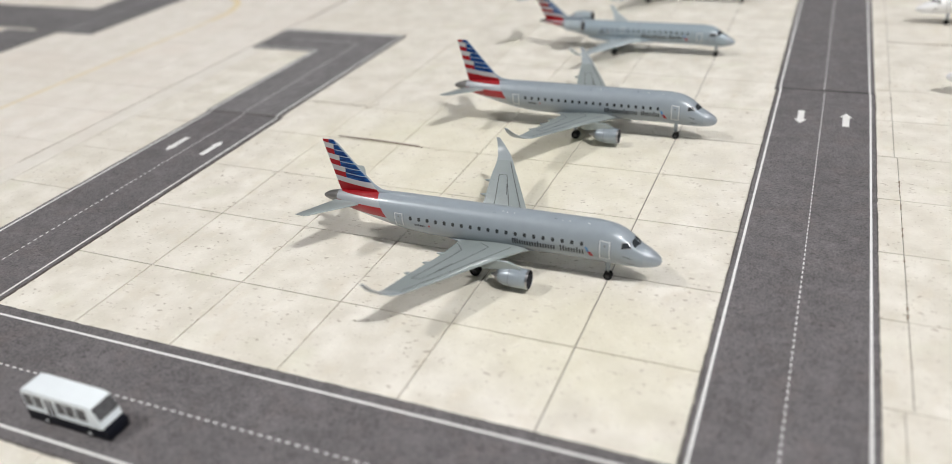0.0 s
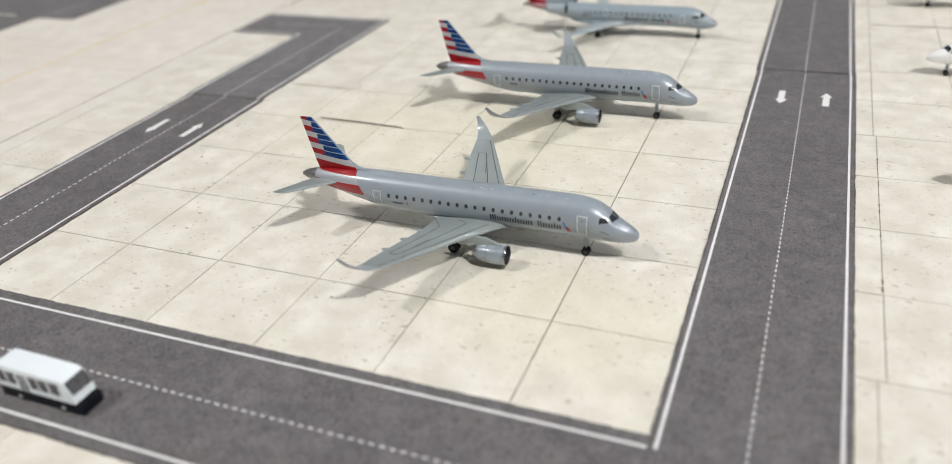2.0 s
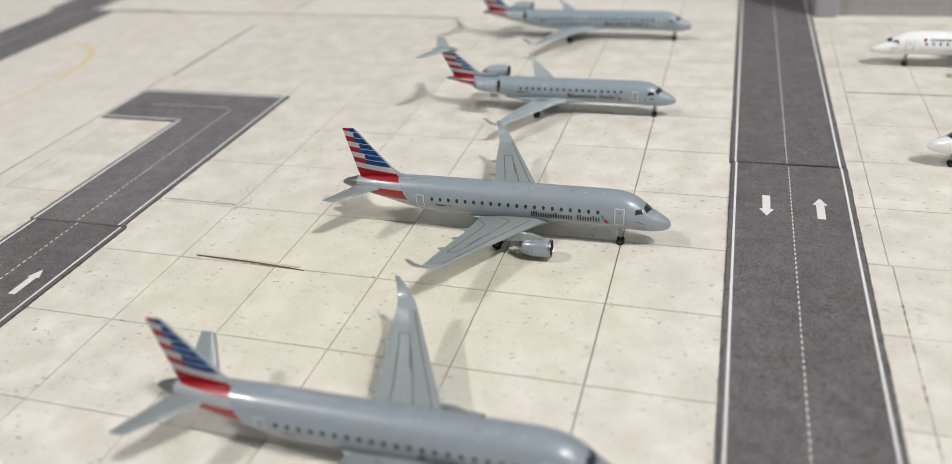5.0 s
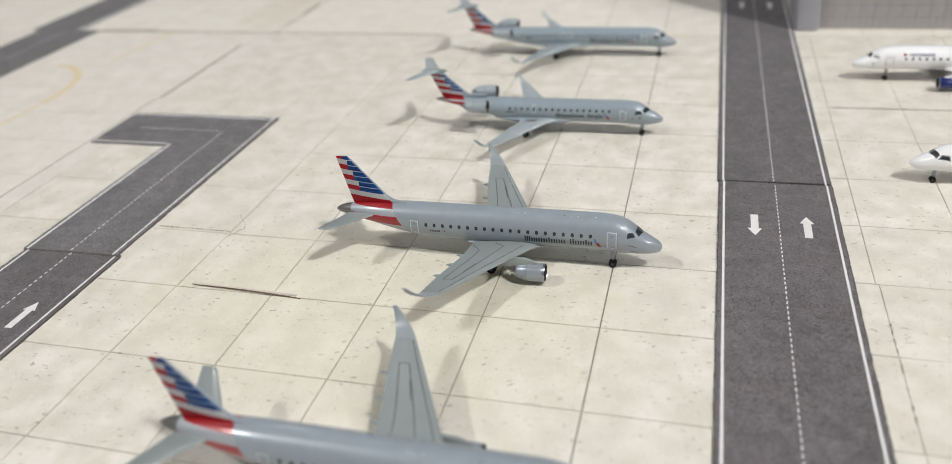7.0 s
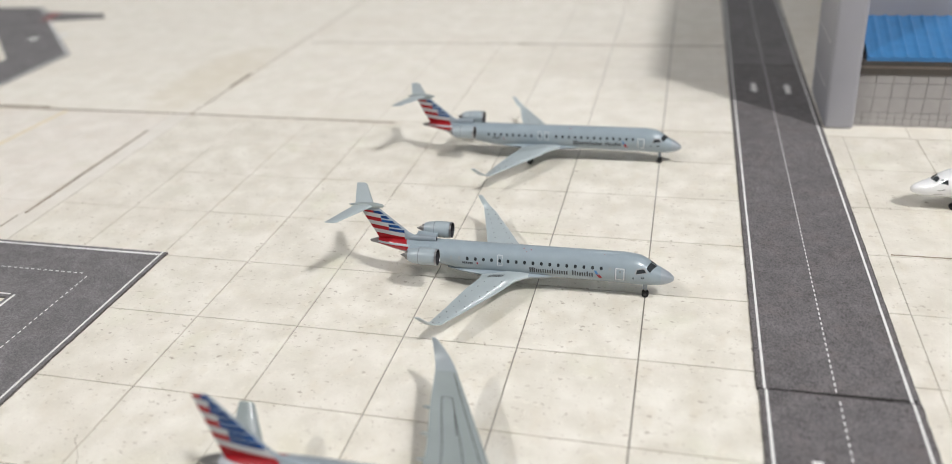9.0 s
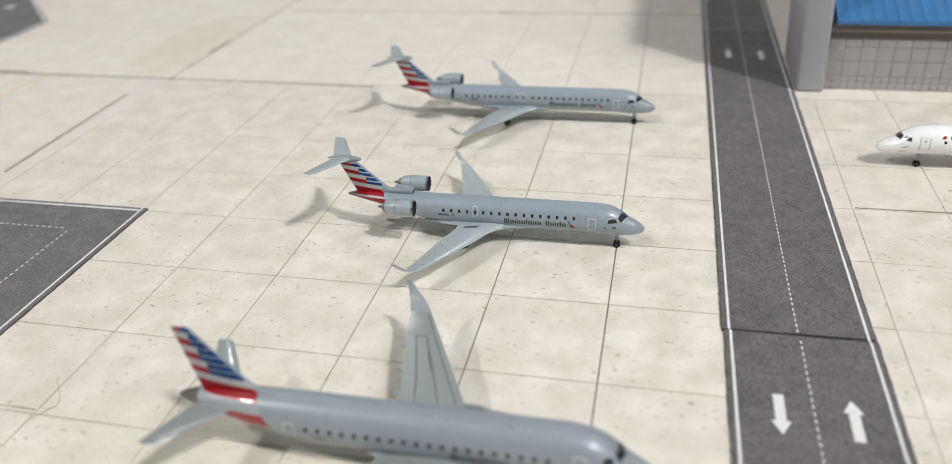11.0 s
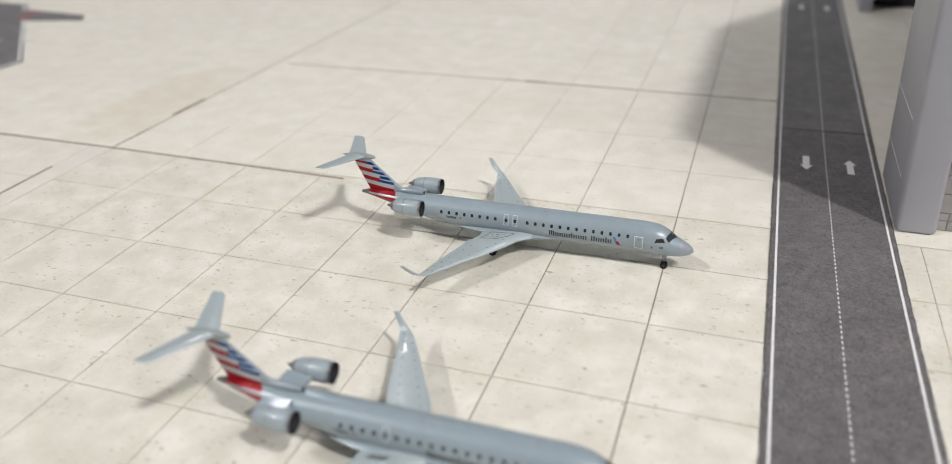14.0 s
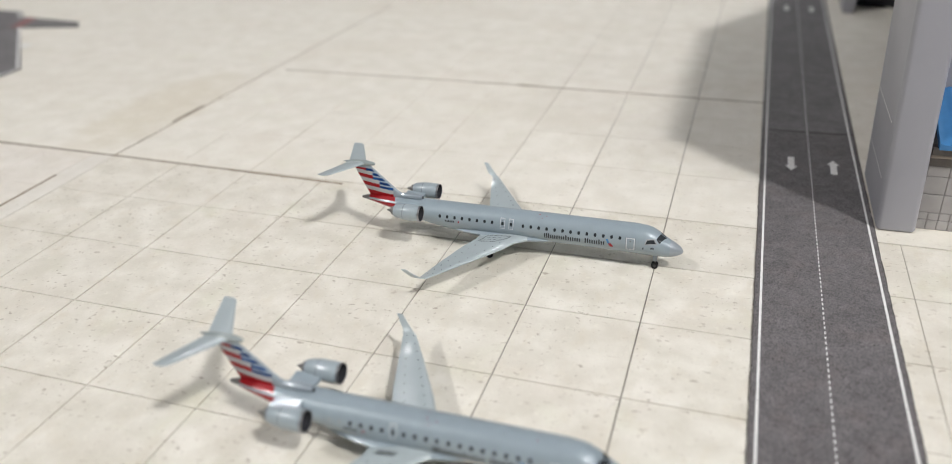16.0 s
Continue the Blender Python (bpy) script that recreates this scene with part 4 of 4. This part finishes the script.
def twin_jet(x, y, turn, label, group, body, wing, fin_paint, nose, pods, white=False):
    """Twin-engined jet with engines under the wings and upturned wing tips."""
    t = thing("model_airliner", x, y, 0.0, turn, label, "model airplane", group)
    st = [(0.435, 0.246, 0.244, 0.001), (0.428, 0.272, 0.220, 0.024), (0.40, 0.302, 0.198, 0.050), (0.34, 0.340, 0.183, 0.082), (0.27, 0.378, 0.179, 0.108),
          (0.20, 0.436, 0.178, 0.126), (0.13, 0.487, 0.179, 0.139), (0.04, 0.522, 0.182, 0.148), (-0.12, 0.540, 0.188, 0.152), (-1.55, 0.540, 0.190, 0.152),
          (-1.80, 0.539, 0.212, 0.149), (-2.05, 0.534, 0.262, 0.135), (-2.30, 0.520, 0.322, 0.106), (-2.50, 0.496, 0.366, 0.070), (-2.62, 0.466, 0.394, 0.038), (-2.665, 0.440, 0.408, 0.014)]
    part("fuselage", hull_mesh(st, 0.30, -2.50), body, t)
    part("radome", hull_mesh(st, 0.435, 0.30, 0.008), nose, t, "rounded nose cone")
    part("tail_cone", hull_mesh(st, -2.50, -2.665, 0.012), M_WHITE if white else M_GREY, t, "bare dark grey tail cone")
    secs = [(0.05, -0.60, -1.30, 0.215, 0.085), (0.16, -0.70, -1.275, 0.232, 0.066), (0.32, -0.79, -1.285, 0.255, 0.052), (0.52, -0.897, -1.305, 0.284, 0.040),
            (0.90, -1.10, -1.385, 0.333, 0.026), (1.20, -1.262, -1.430, 0.374, 0.018), (1.27, -1.305, -1.448, 0.396, 0.014), (1.32, -1.352, -1.466, 0.430, 0.011), (1.365, -1.415, -1.484, 0.485, 0.008), (1.385, -1.465, -1.500, 0.535, 0.005)]
    for side in (-1, 1):
        w = part("wing", wing_mesh(secs[:6], side), wing, t, "pale grey swept wing")
        part("winglet", wing_mesh(secs[5:], side), M_WHITE if white else M_TIP, w, "upturned mid-grey wing tip")
        bm = bmesh.new()
        for a, b in (((0.24, 0.40), (0.95, 0.40)), ((0.34, 0.74), (0.95, 0.70)), ((0.95, 0.40), (0.95, 0.70)), ((0.24, 0.40), (0.17, 0.62)), ((0.34, 0.74), (0.20, 0.97)), ((0.18, 0.13), (1.18, 0.17)), ((0.80, 0.42), (0.62, 0.44))):
            wing_line(bm, secs, side, a, b, 0.0065 if not white else 0.004)
        part("panel_line", bm, M_PANEL, w, smooth=0)
        for yy, xx in ((0.42, -1.30), (0.63, -1.33), (0.86, -1.375)):
            zz = 0.262 + (yy - 0.42) * 0.135
            part("flap_fairing", turned([(xx + 0.10, 0.003), (xx + 0.06, 0.014), (xx, 0.016), (xx - 0.035, 0.010), (xx - 0.055, 0.002)], side * yy, zz, 12), wing, w)
        stab = [(0.04, -2.20, -2.52, 0.425, 0.028), (0.10, -2.245, -2.525, 0.430, 0.024), (0.50, -2.520, -2.640, 0.486, 0.012), (0.515, -2.545, -2.640, 0.488, 0.008)]
        part("tailplane", wing_mesh(stab, side), wing, t, "small pale grey tailplane")
        pod = nacelle(t, -0.555, side * 0.385, 0.126, 0.085, 0.255, pods)
        bm = loft(bmesh.new(), [[(xx, side * 0.385 + dy, zz) for dy, zz in ((-0.014, z0), (0.014, z0), (0.012, z1), (-0.012, z1))] for xx, z0, z1 in ((-0.62, 0.205, 0.222), (-0.72, 0.195, 0.262), (-0.95, 0.17, 0.268), (-1.02, 0.215, 0.262))])
        part("pylon", bm, wing, pod)
        landing_gear(t, "main_gear", -1.08, side * 0.255, 0.25, 0.046, 0.022, 0.026)
    part("belly_fairing", turned_belly(-0.55, -1.45, 0.155, 0.172, 0.225), body, t)
    fin = [(0.500, -1.90, -2.478, 0.030), (0.540, -1.93, -2.488, 0.040), (0.556, -2.055, -2.493, 0.044), (0.60, -2.125, -2.503, 0.042), (0.80, -2.305, -2.550, 0.032), (0.965, -2.445, -2.588, 0.022), (0.988, -2.478, -2.592, 0.014)]
    part("fin", fin_mesh(fin), fin_paint, t, "swept tail fin" if white else "tail fin with red, white and blue bars")
    landing_gear(t, "nose_gear", 0.0, 0.0, 0.20, 0.036, 0.018, 0.022)
    windows(t, st, [-0.183 - 0.0807 * k for k in range(20)], 0.392, 0.028, 0.036)
    door(t, st, 0.003, 0.085, 0.275, 0.435)
    door(t, st, -1.835, 0.080, 0.295, 0.425)
    for side in (-1, 1):
        bm = bmesh.new()
        patch(bm, st, side, ((0.266, 0.03), (0.212, 0.03), (0.201, 0.53), (0.232, 0.73)), nx=5, nz=6)
        part("windscreen", bm, M_DARK, t, "dark cockpit windscreen")
        bm = bmesh.new()
        patch(bm, st, side, ((0.182, 0.70), (0.136, 0.92), (0.134, 1.25), (0.204, 0.92)), nx=4, nz=4)
        pane = part("cockpit_window", bm, M_DARK, t)
        bm = bmesh.new()
        patch(bm, st, side, ((0.190, 0.62), (0.130, 0.86), (0.127, 1.30), (0.212, 0.92)), 0.0008, nx=4, nz=4)
        part("window_surround", bm, M_POST, pane, "bright window surround")
        bm = bmesh.new()
        field(bm, st, side, 0.215, 0.150, 0.305, 0.312, nz=1)
        field(bm, st, side, 0.235, 0.165, 0.243, 0.250, nz=1)
        part("small_print", bm, M_PANEL, t, smooth=0)
    if white:
        word_bars(t, st, -0.22, -0.52, 0.442, 0.026, ("NNINN",), M_NAVY, False)
        bm = bmesh.new()
        for side in (-1, 1):
            field(bm, st, side, -0.145, -0.180, 0.43, 0.462, skew=-0.012)
        part("emblem", bm, M_REDP, t, "red emblem", smooth=0)
    else:
        word_bars(t, st, -0.165, -0.785, 0.317, 0.046, ("Wmnninnn", "Nnnin"), M_PRINT)
        small_bars(t, st, -1.585, 0.335, 6)
        small_bars(t, st, -1.535, 0.340, 1, M_REDP)
        marks(t, st, ((-0.42, 0.30, 0.014), (-0.95, 0.45, 0.008)), M_PRINT)
        # pale spots along the crown, small highlights painted on
        marks(t, st, ((-0.14, 0.32, 0.012), (-0.30, 0.34, 0.012), (-0.36, 0.36, 0.010), (-0.78, 0.30, 0.012), (-0.84, 0.34, 0.012), (-0.88, 0.30, 0.010)), M_OUTLINE)
    return t


def turned_belly(x0, x1, half, z_low, z_high):
    rings = []
    n, k = 14, 16
    for i in range(n + 1):
        u = i / n
        s = math.sin(math.pi * (0.06 + 0.88 * u)) ** 0.5
        x = x0 + (x1 - x0) * u
        rings.append([(x, half * s * math.cos(2 * math.pi * j / k), z_high + (0.03 if math.sin(2 * math.pi * j / k) > 0 else z_high - z_low) * s * math.sin(2 * math.pi * j / k)) for j in range(k)])
    return loft(bmesh.new(), rings)


def rear_jet(x, y, turn, label, group, end, lead, body, wing, fin_paint, first, count, skip=(), grille=False, white=False, exits=()):
    """Slim jet with engines on the tail and a high tailplane; end is x of the tail, lead of the wing root."""
    t = thing("model_airliner", x, y, 0.0, turn, label, "model airplane", group)
    st = [(0.247, 0.211, 0.209, 0.001), (0.240, 0.230, 0.192, 0.020), (0.215, 0.256, 0.175, 0.042), (0.16, 0.292, 0.156, 0.070), (0.10, 0.322, 0.148, 0.092), (0.05, 0.356, 0.144, 0.106),
          (-0.01, 0.398, 0.143, 0.119), (-0.09, 0.426, 0.145, 0.129), (-0.22, 0.436, 0.152, 0.134), (end + 1.05, 0.436, 0.158, 0.134), (end + 0.80, 0.436, 0.192, 0.131), (end + 0.52, 0.436, 0.262, 0.112),
          (end + 0.28, 0.434, 0.325, 0.080), (end + 0.10, 0.426, 0.364, 0.042), (end, 0.402, 0.378, 0.012)]
    part("fuselage", hull_mesh(st, 0.13, end + 0.09), body, t)
    part("radome", hull_mesh(st, 0.247, 0.13, 0.007), M_WHITE if white else M_NOSE, t, "pointed nose cone")
    part("tail_cone", hull_mesh(st, end + 0.09, end, 0.01), M_WHITE if white else M_GREY, t, "bare grey tail cone")
    k = (0.655 if end < -2.8 else 0.61) / 0.97
    chord = 0.47 if end < -2.8 else 0.43
    half = 1.10 if end < -2.8 else 1.04
    secs = [(0.03, lead + 0.14, lead - chord - 0.02, 0.192, 0.075), (0.13, lead + 0.02, lead - chord, 0.198, 0.056), (0.24, lead - 0.105, lead - chord - 0.012, 0.203, 0.044),
            (0.42, lead - 0.195, lead - chord - 0.080, 0.211, 0.034), (0.80, lead - k * 0.67, lead - chord - 0.185, 0.226, 0.022), (half, lead - k * (half - 0.13), lead - chord - 0.255, 0.238, 0.014),
            (half + 0.035, lead - k * (half - 0.13) - 0.045, lead - k * (half - 0.13) - 0.125, 0.256, 0.011), (half + 0.065, lead - k * (half - 0.13) - 0.095, lead - k * (half - 0.13) - 0.160, 0.300, 0.009), (half + 0.095, lead - k * (half - 0.13) - 0.150, lead - k * (half - 0.13) - 0.196, 0.356, 0.006)]
    for side in (-1, 1):
        w = part("wing", wing_mesh(secs, side), wing, t, "pale grey swept wing with upturned tip")
        bm = bmesh.new()
        if grille:
            for q in range(5):
                wing_line(bm, secs, side, (0.185 + 0.009 * q, 0.42), (0.185 + 0.009 * q, 0.80), 0.005, 4)
        else:
            for a, b in (((0.165, 0.30), (0.165, 0.80)), ((0.300, 0.42), (0.300, 0.84)), ((0.165, 0.80), (0.300, 0.84)), ((0.165, 0.30), (0.225, 0.28)), ((0.225, 0.28), (0.300, 0.42)),
                         ((0.210, 0.40), (0.210, 0.48)), ((0.210, 0.54), (0.210, 0.62)), ((0.210, 0.68), (0.210, 0.76)), ((0.255, 0.44), (0.255, 0.52)), ((0.255, 0.58), (0.255, 0.66)), ((0.255, 0.72), (0.255, 0.79))):
                wing_line(bm, secs, side, a, b, 0.0065, 4)
        part("panel_line", bm, M_PANEL, w, smooth=0)
        bm = bmesh.new()
        for q in range(9):
            yy = 0.30 + 0.09 * q
            for s in (0.24, 0.72):
                wing_line(bm, secs, side, (yy, s), (yy + 0.011, s), 0.009, 1)
        part("rivet", bm, M_PANEL if grille else M_PRINT, w, "row of small dark dots", smooth=0)["kind"] = "stuff"
        stab = [(0.0, end + 0.085, end - 0.115, 0.764, 0.026), (0.06, end + 0.050, end - 0.130, 0.766, 0.022), (0.395, end - 0.130, end - 0.240, 0.784, 0.011), (0.415, end - 0.160, end - 0.243, 0.786, 0.008)]
        part("tailplane", wing_mesh(stab, side), wing, t, "high pale grey tailplane")
        pod = nacelle(t, end + 0.735, side * 0.258, 0.410, 0.080, 0.268, M_WHITE if white else M_POD, False)
        bm = loft(bmesh.new(), [[(xx, side * yy, zz) for yy, zz in ((0.08, 0.385), (0.20, 0.390), (0.20, 0.414), (0.08, 0.418))] for xx in (end + 0.62, end + 0.42)])
        part("pylon", bm, body, pod)
        landing_gear(t, "main_gear", lead - 0.36, side * 0.20, 0.21, 0.040, 0.018, 0.022)
    part("belly_fairing", turned_belly(lead + 0.30, lead - chord - 0.35, 0.165, 0.140, 0.205), body, t)
    fin = [(0.405, end + 0.60, end + 0.10, 0.030), (0.440, end + 0.56, end + 0.085, 0.040), (0.462, end + 0.47, end + 0.075, 0.042), (0.500, end + 0.40, end + 0.055, 0.040), (0.60, end + 0.285, end + 0.005, 0.034), (0.72, end + 0.145, end - 0.055, 0.030), (0.760, end + 0.105, end - 0.075, 0.028)]
    part("fin", fin_mesh(fin), fin_paint, t, "swept tail fin" if white else "tail fin with red, white and blue bars")
    inlet = part("dorsal_fairing", turned([(end + 0.66, 0.020), (end + 0.655, 0.026), (end + 0.62, 0.030), (end + 0.48, 0.032), (end + 0.34, 0.014)], 0, 0.452, 18), M_WHITE if white else M_SILVER, t, "rounded fairing before the fin")
    part("inlet_opening", turned([(end + 0.6585, 0.0165), (end + 0.6625, 0.0165)], 0, 0.452, 18), M_SHADE, inlet, "dark disc that stands for a shaded round opening")
    part("fin_cap", turned([(end + 0.175, 0.003), (end + 0.160, 0.016), (end + 0.09, 0.028), (end - 0.04, 0.026), (end - 0.13, 0.012), (end - 0.17, 0.003)], 0, 0.765, 16), M_WHITE if white else M_WING, t, "bullet-shaped fin cap")
    landing_gear(t, "nose_gear", 0.0, 0.0, 0.17, 0.032, 0.016, 0.020)
    windows(t, st, [first - 0.0765 * q for q in range(count)], 0.340, 0.025, 0.031, skip)
    door(t, st, -0.222, 0.078, 0.232, 0.350)
    for ghost in ([first + 0.0765, first - 0.0765 * count, first - 0.0765 * (count + 1)] if grille else []):
        for side in (-1, 1):
            part("blank_window", rounded_field(st, side, ghost, 0.025, 0.325, 0.356), M_TIP, t, "pale blanked cabin window")
    if not grille and exits:
        windows(t, st, list(exits), 0.340, 0.025, 0.031)
    for ex in exits:
        door(t, st, ex, 0.046, 0.292, 0.388)
    for side in (-1, 1):
        bm = bmesh.new()
        patch(bm, st, side, ((0.094, 0.04), (0.040, 0.04), (0.005, 0.86), (0.036, 1.06)), nx=5, nz=6)
        part("windscreen", bm, M_DARK, t, "dark cockpit windscreen")
        bm = bmesh.new()
        patch(bm, st, side, ((-0.016, 0.97), (-0.074, 1.14), (-0.086, 1.43), (0.006, 1.19)), nx=4, nz=4)
        pane = part("cockpit_window", bm, M_DARK, t)
        bm = bmesh.new()
        patch(bm, st, side, ((-0.004, 0.86), (-0.082, 1.06), (-0.096, 1.49), (0.022, 1.20)), 0.0008, nx=4, nz=4)
        part("window_surround", bm, M_POST, pane, "bright window surround")
    if white:
        word_bars(t, st, -0.36, -0.63, 0.385, 0.024, ("NNINN",), M_NAVY, False)
        bm = bmesh.new()
        for side in (-1, 1):
            field(bm, st, side, -0.295, -0.328, 0.372, 0.402, skew=-0.01)
        part("emblem", bm, M_REDP, t, "red emblem", smooth=0)
    else:
        word_bars(t, st, -0.455, -1.035, 0.269, 0.041, ("Wmnninnn", "Nnnin"), M_PRINT)
        small_bars(t, st, end + 1.03, 0.300, 6)
        small_bars(t, st, -0.010, 0.268, 2)
        small_bars(t, st, -0.100, 0.262, 1)
        small_bars(t, st, end + 1.08, 0.302, 1, M_REDP)
        marks(t, st, ((-0.36, 0.25, 0.010), (-1.02, 0.3, 0.012), (-1.09, 0.22, 0.012), (-1.06, 0.5, 0.010)), M_REDP)
    return t


GATE = "silver model airliners parked in a row"
OTHER = "white model airliners parked opposite"
body_twin = silver_body("silver_body_twin", -2.075, 0.535, 0.63, (0.500, 0.440, 0.355))
fin_twin = striped_fin("striped_fin_twin", -2.395, 0.638, -2.545, 0.99, 0.103, 2.0, (-2.137, 0.60, 0.877), -2.075)
one = twin_jet(0.0, -0.045, 0.0, "silver model twin jet with striped tail, parked on the apron", GATE, body_twin, M_WING, fin_twin, M_NOSE, M_SILVER)
two = copy_thing(one, pose(-0.004 * T, 2.955 * T, 0, 0, 0, 0.0))
rear_jet(0.0, 5.945, 0.0, "short silver model jet with tail engines and striped fin", GATE, -2.59, -1.04, silver_body("silver_body_short", -2.22, 0.436, 0.8, (0.412, 0.395, 0.352), COOL), M_WING_PALE, striped_fin("striped_fin_short", -2.385, 0.515, -2.555, 0.72, 0.082, 0.72, (-2.208, 0.50, 1.16), -2.235, 0.66), -0.386, 17, grille=True, exits=(-1.304,))
rear_jet(0.0, 8.91, 0.0, "long silver model jet with tail engines and striped fin", GATE, -2.96, -1.19, silver_body("silver_body_long", -2.59, 0.436, 0.8, (0.412, 0.395, 0.352), COOL), M_WING_PALE, striped_fin("striped_fin_long", -2.75, 0.515, -2.92, 0.72, 0.082, 0.72, (-2.578, 0.50, 1.16), -2.605, 0.66), -0.319, 24, skip=(13, 14, 15), exits=(-1.355, -1.440))
white_twin = twin_jet(3.01, 8.05, 180.0, "white model twin jet with navy engines, parked opposite", OTHER, M_WHITE, M_WHITE, M_BLUEP, M_WHITE, M_NAVY, True)
white_twin.scale = (1.0, 1.0, 0.88)
w1 = rear_jet(3.02, 5.02, 180.0, "white model jet with tail engines, parked opposite", OTHER, -2.59, -1.04, M_WHITE, M_WHITE, M_BLUEP, -0.386, 17, white=True)
copy_thing(w1, pose(3.06 * T, 2.02 * T, 0, 0, 0, 180.0))


# ---- printed slabs of the apron, last ----
def slab_sheet(name, label, xs, ys, mat, gap=0.012):
    sheet_ = thing(name, 0, 0, 0, 0, label, "apron", kind="structure")
    made = {}
    for x0, x1 in zip(xs, xs[1:]):
        for y0, y1 in zip(ys, ys[1:]):
            w, d = round(x1 - x0, 3), round(y1 - y0, 3)
            if (w, d) not in made:
                slab = part("slab", boxed(gap / 2, w - gap / 2, gap / 2, d - gap / 2, -0.02, 0.0), mat, sheet_, smooth=0)
                made[(w, d)] = slab.data
            else:
                slab = new("slab", made[(w, d)])
                slab.parent = sheet_
            slab.matrix_basis = Matrix.Translation((x0 * T, y0 * T, 0))


ROWS = [-5.0, -4.0, -3.0, -2.0, -1.01, 0.01, 1.01, 2.015, 3.0, 4.0, 5.005, 5.99, 6.975, 7.98, 8.955, 9.943]
CREAM = "cream printed concrete slabs with fine grey joints"
slab_sheet("apron_board", CREAM, [-7.0] + list(range(-6, 3)) + [2.2455], ROWS[4:9], M_SLAB)
slab_sheet("apron_board", CREAM, [-7.0] + list(range(-6, 3)) + [2.2175], ROWS[8:], M_SLAB)
slab_sheet("apron_board", CREAM, [-7.0] + list(range(-6, 3)) + [2.190], ROWS[:5], M_SLAB)
slab_sheet("apron_board", CREAM, [2.2415, 3.06, 4.06, 5.06, 6.06, 7.06], ROWS[4:9], M_SLAB, 0.008)
slab_sheet("apron_board", CREAM, [2.2135, 3.06, 4.06, 5.06, 6.06, 7.06], ROWS[8:], M_SLAB, 0.008)
slab_sheet("apron_board", CREAM, [2.186, 3.06, 4.06, 5.06, 6.06, 7.06], ROWS[:5], M_SLAB, 0.008)
slab_sheet("apron_board", CREAM, [-16.1 + i for i in range(9)] + [-7.32], ROWS, M_SLAB_ROSY, 0.010)
slab_sheet("apron_margin", "pale unprinted margin along the edge of a printed board", [-7.312, -7.006], ROWS, M_MARGIN, 0.004)
slab_sheet("apron_board", CREAM, [-6.995] + list(range(-6, 8)), [9.955, 11.1] + [12.08, 13.05, 13.84] + [14.85 + i for i in range(15)], M_SLAB_FAR, 0.011)
slab_sheet("apron_board", CREAM, [-21.0 + 2 * i for i in range(7)] + [-7.003], [9.955 + 2 * i for i in range(10)], M_SLAB_FAR, 0.008)
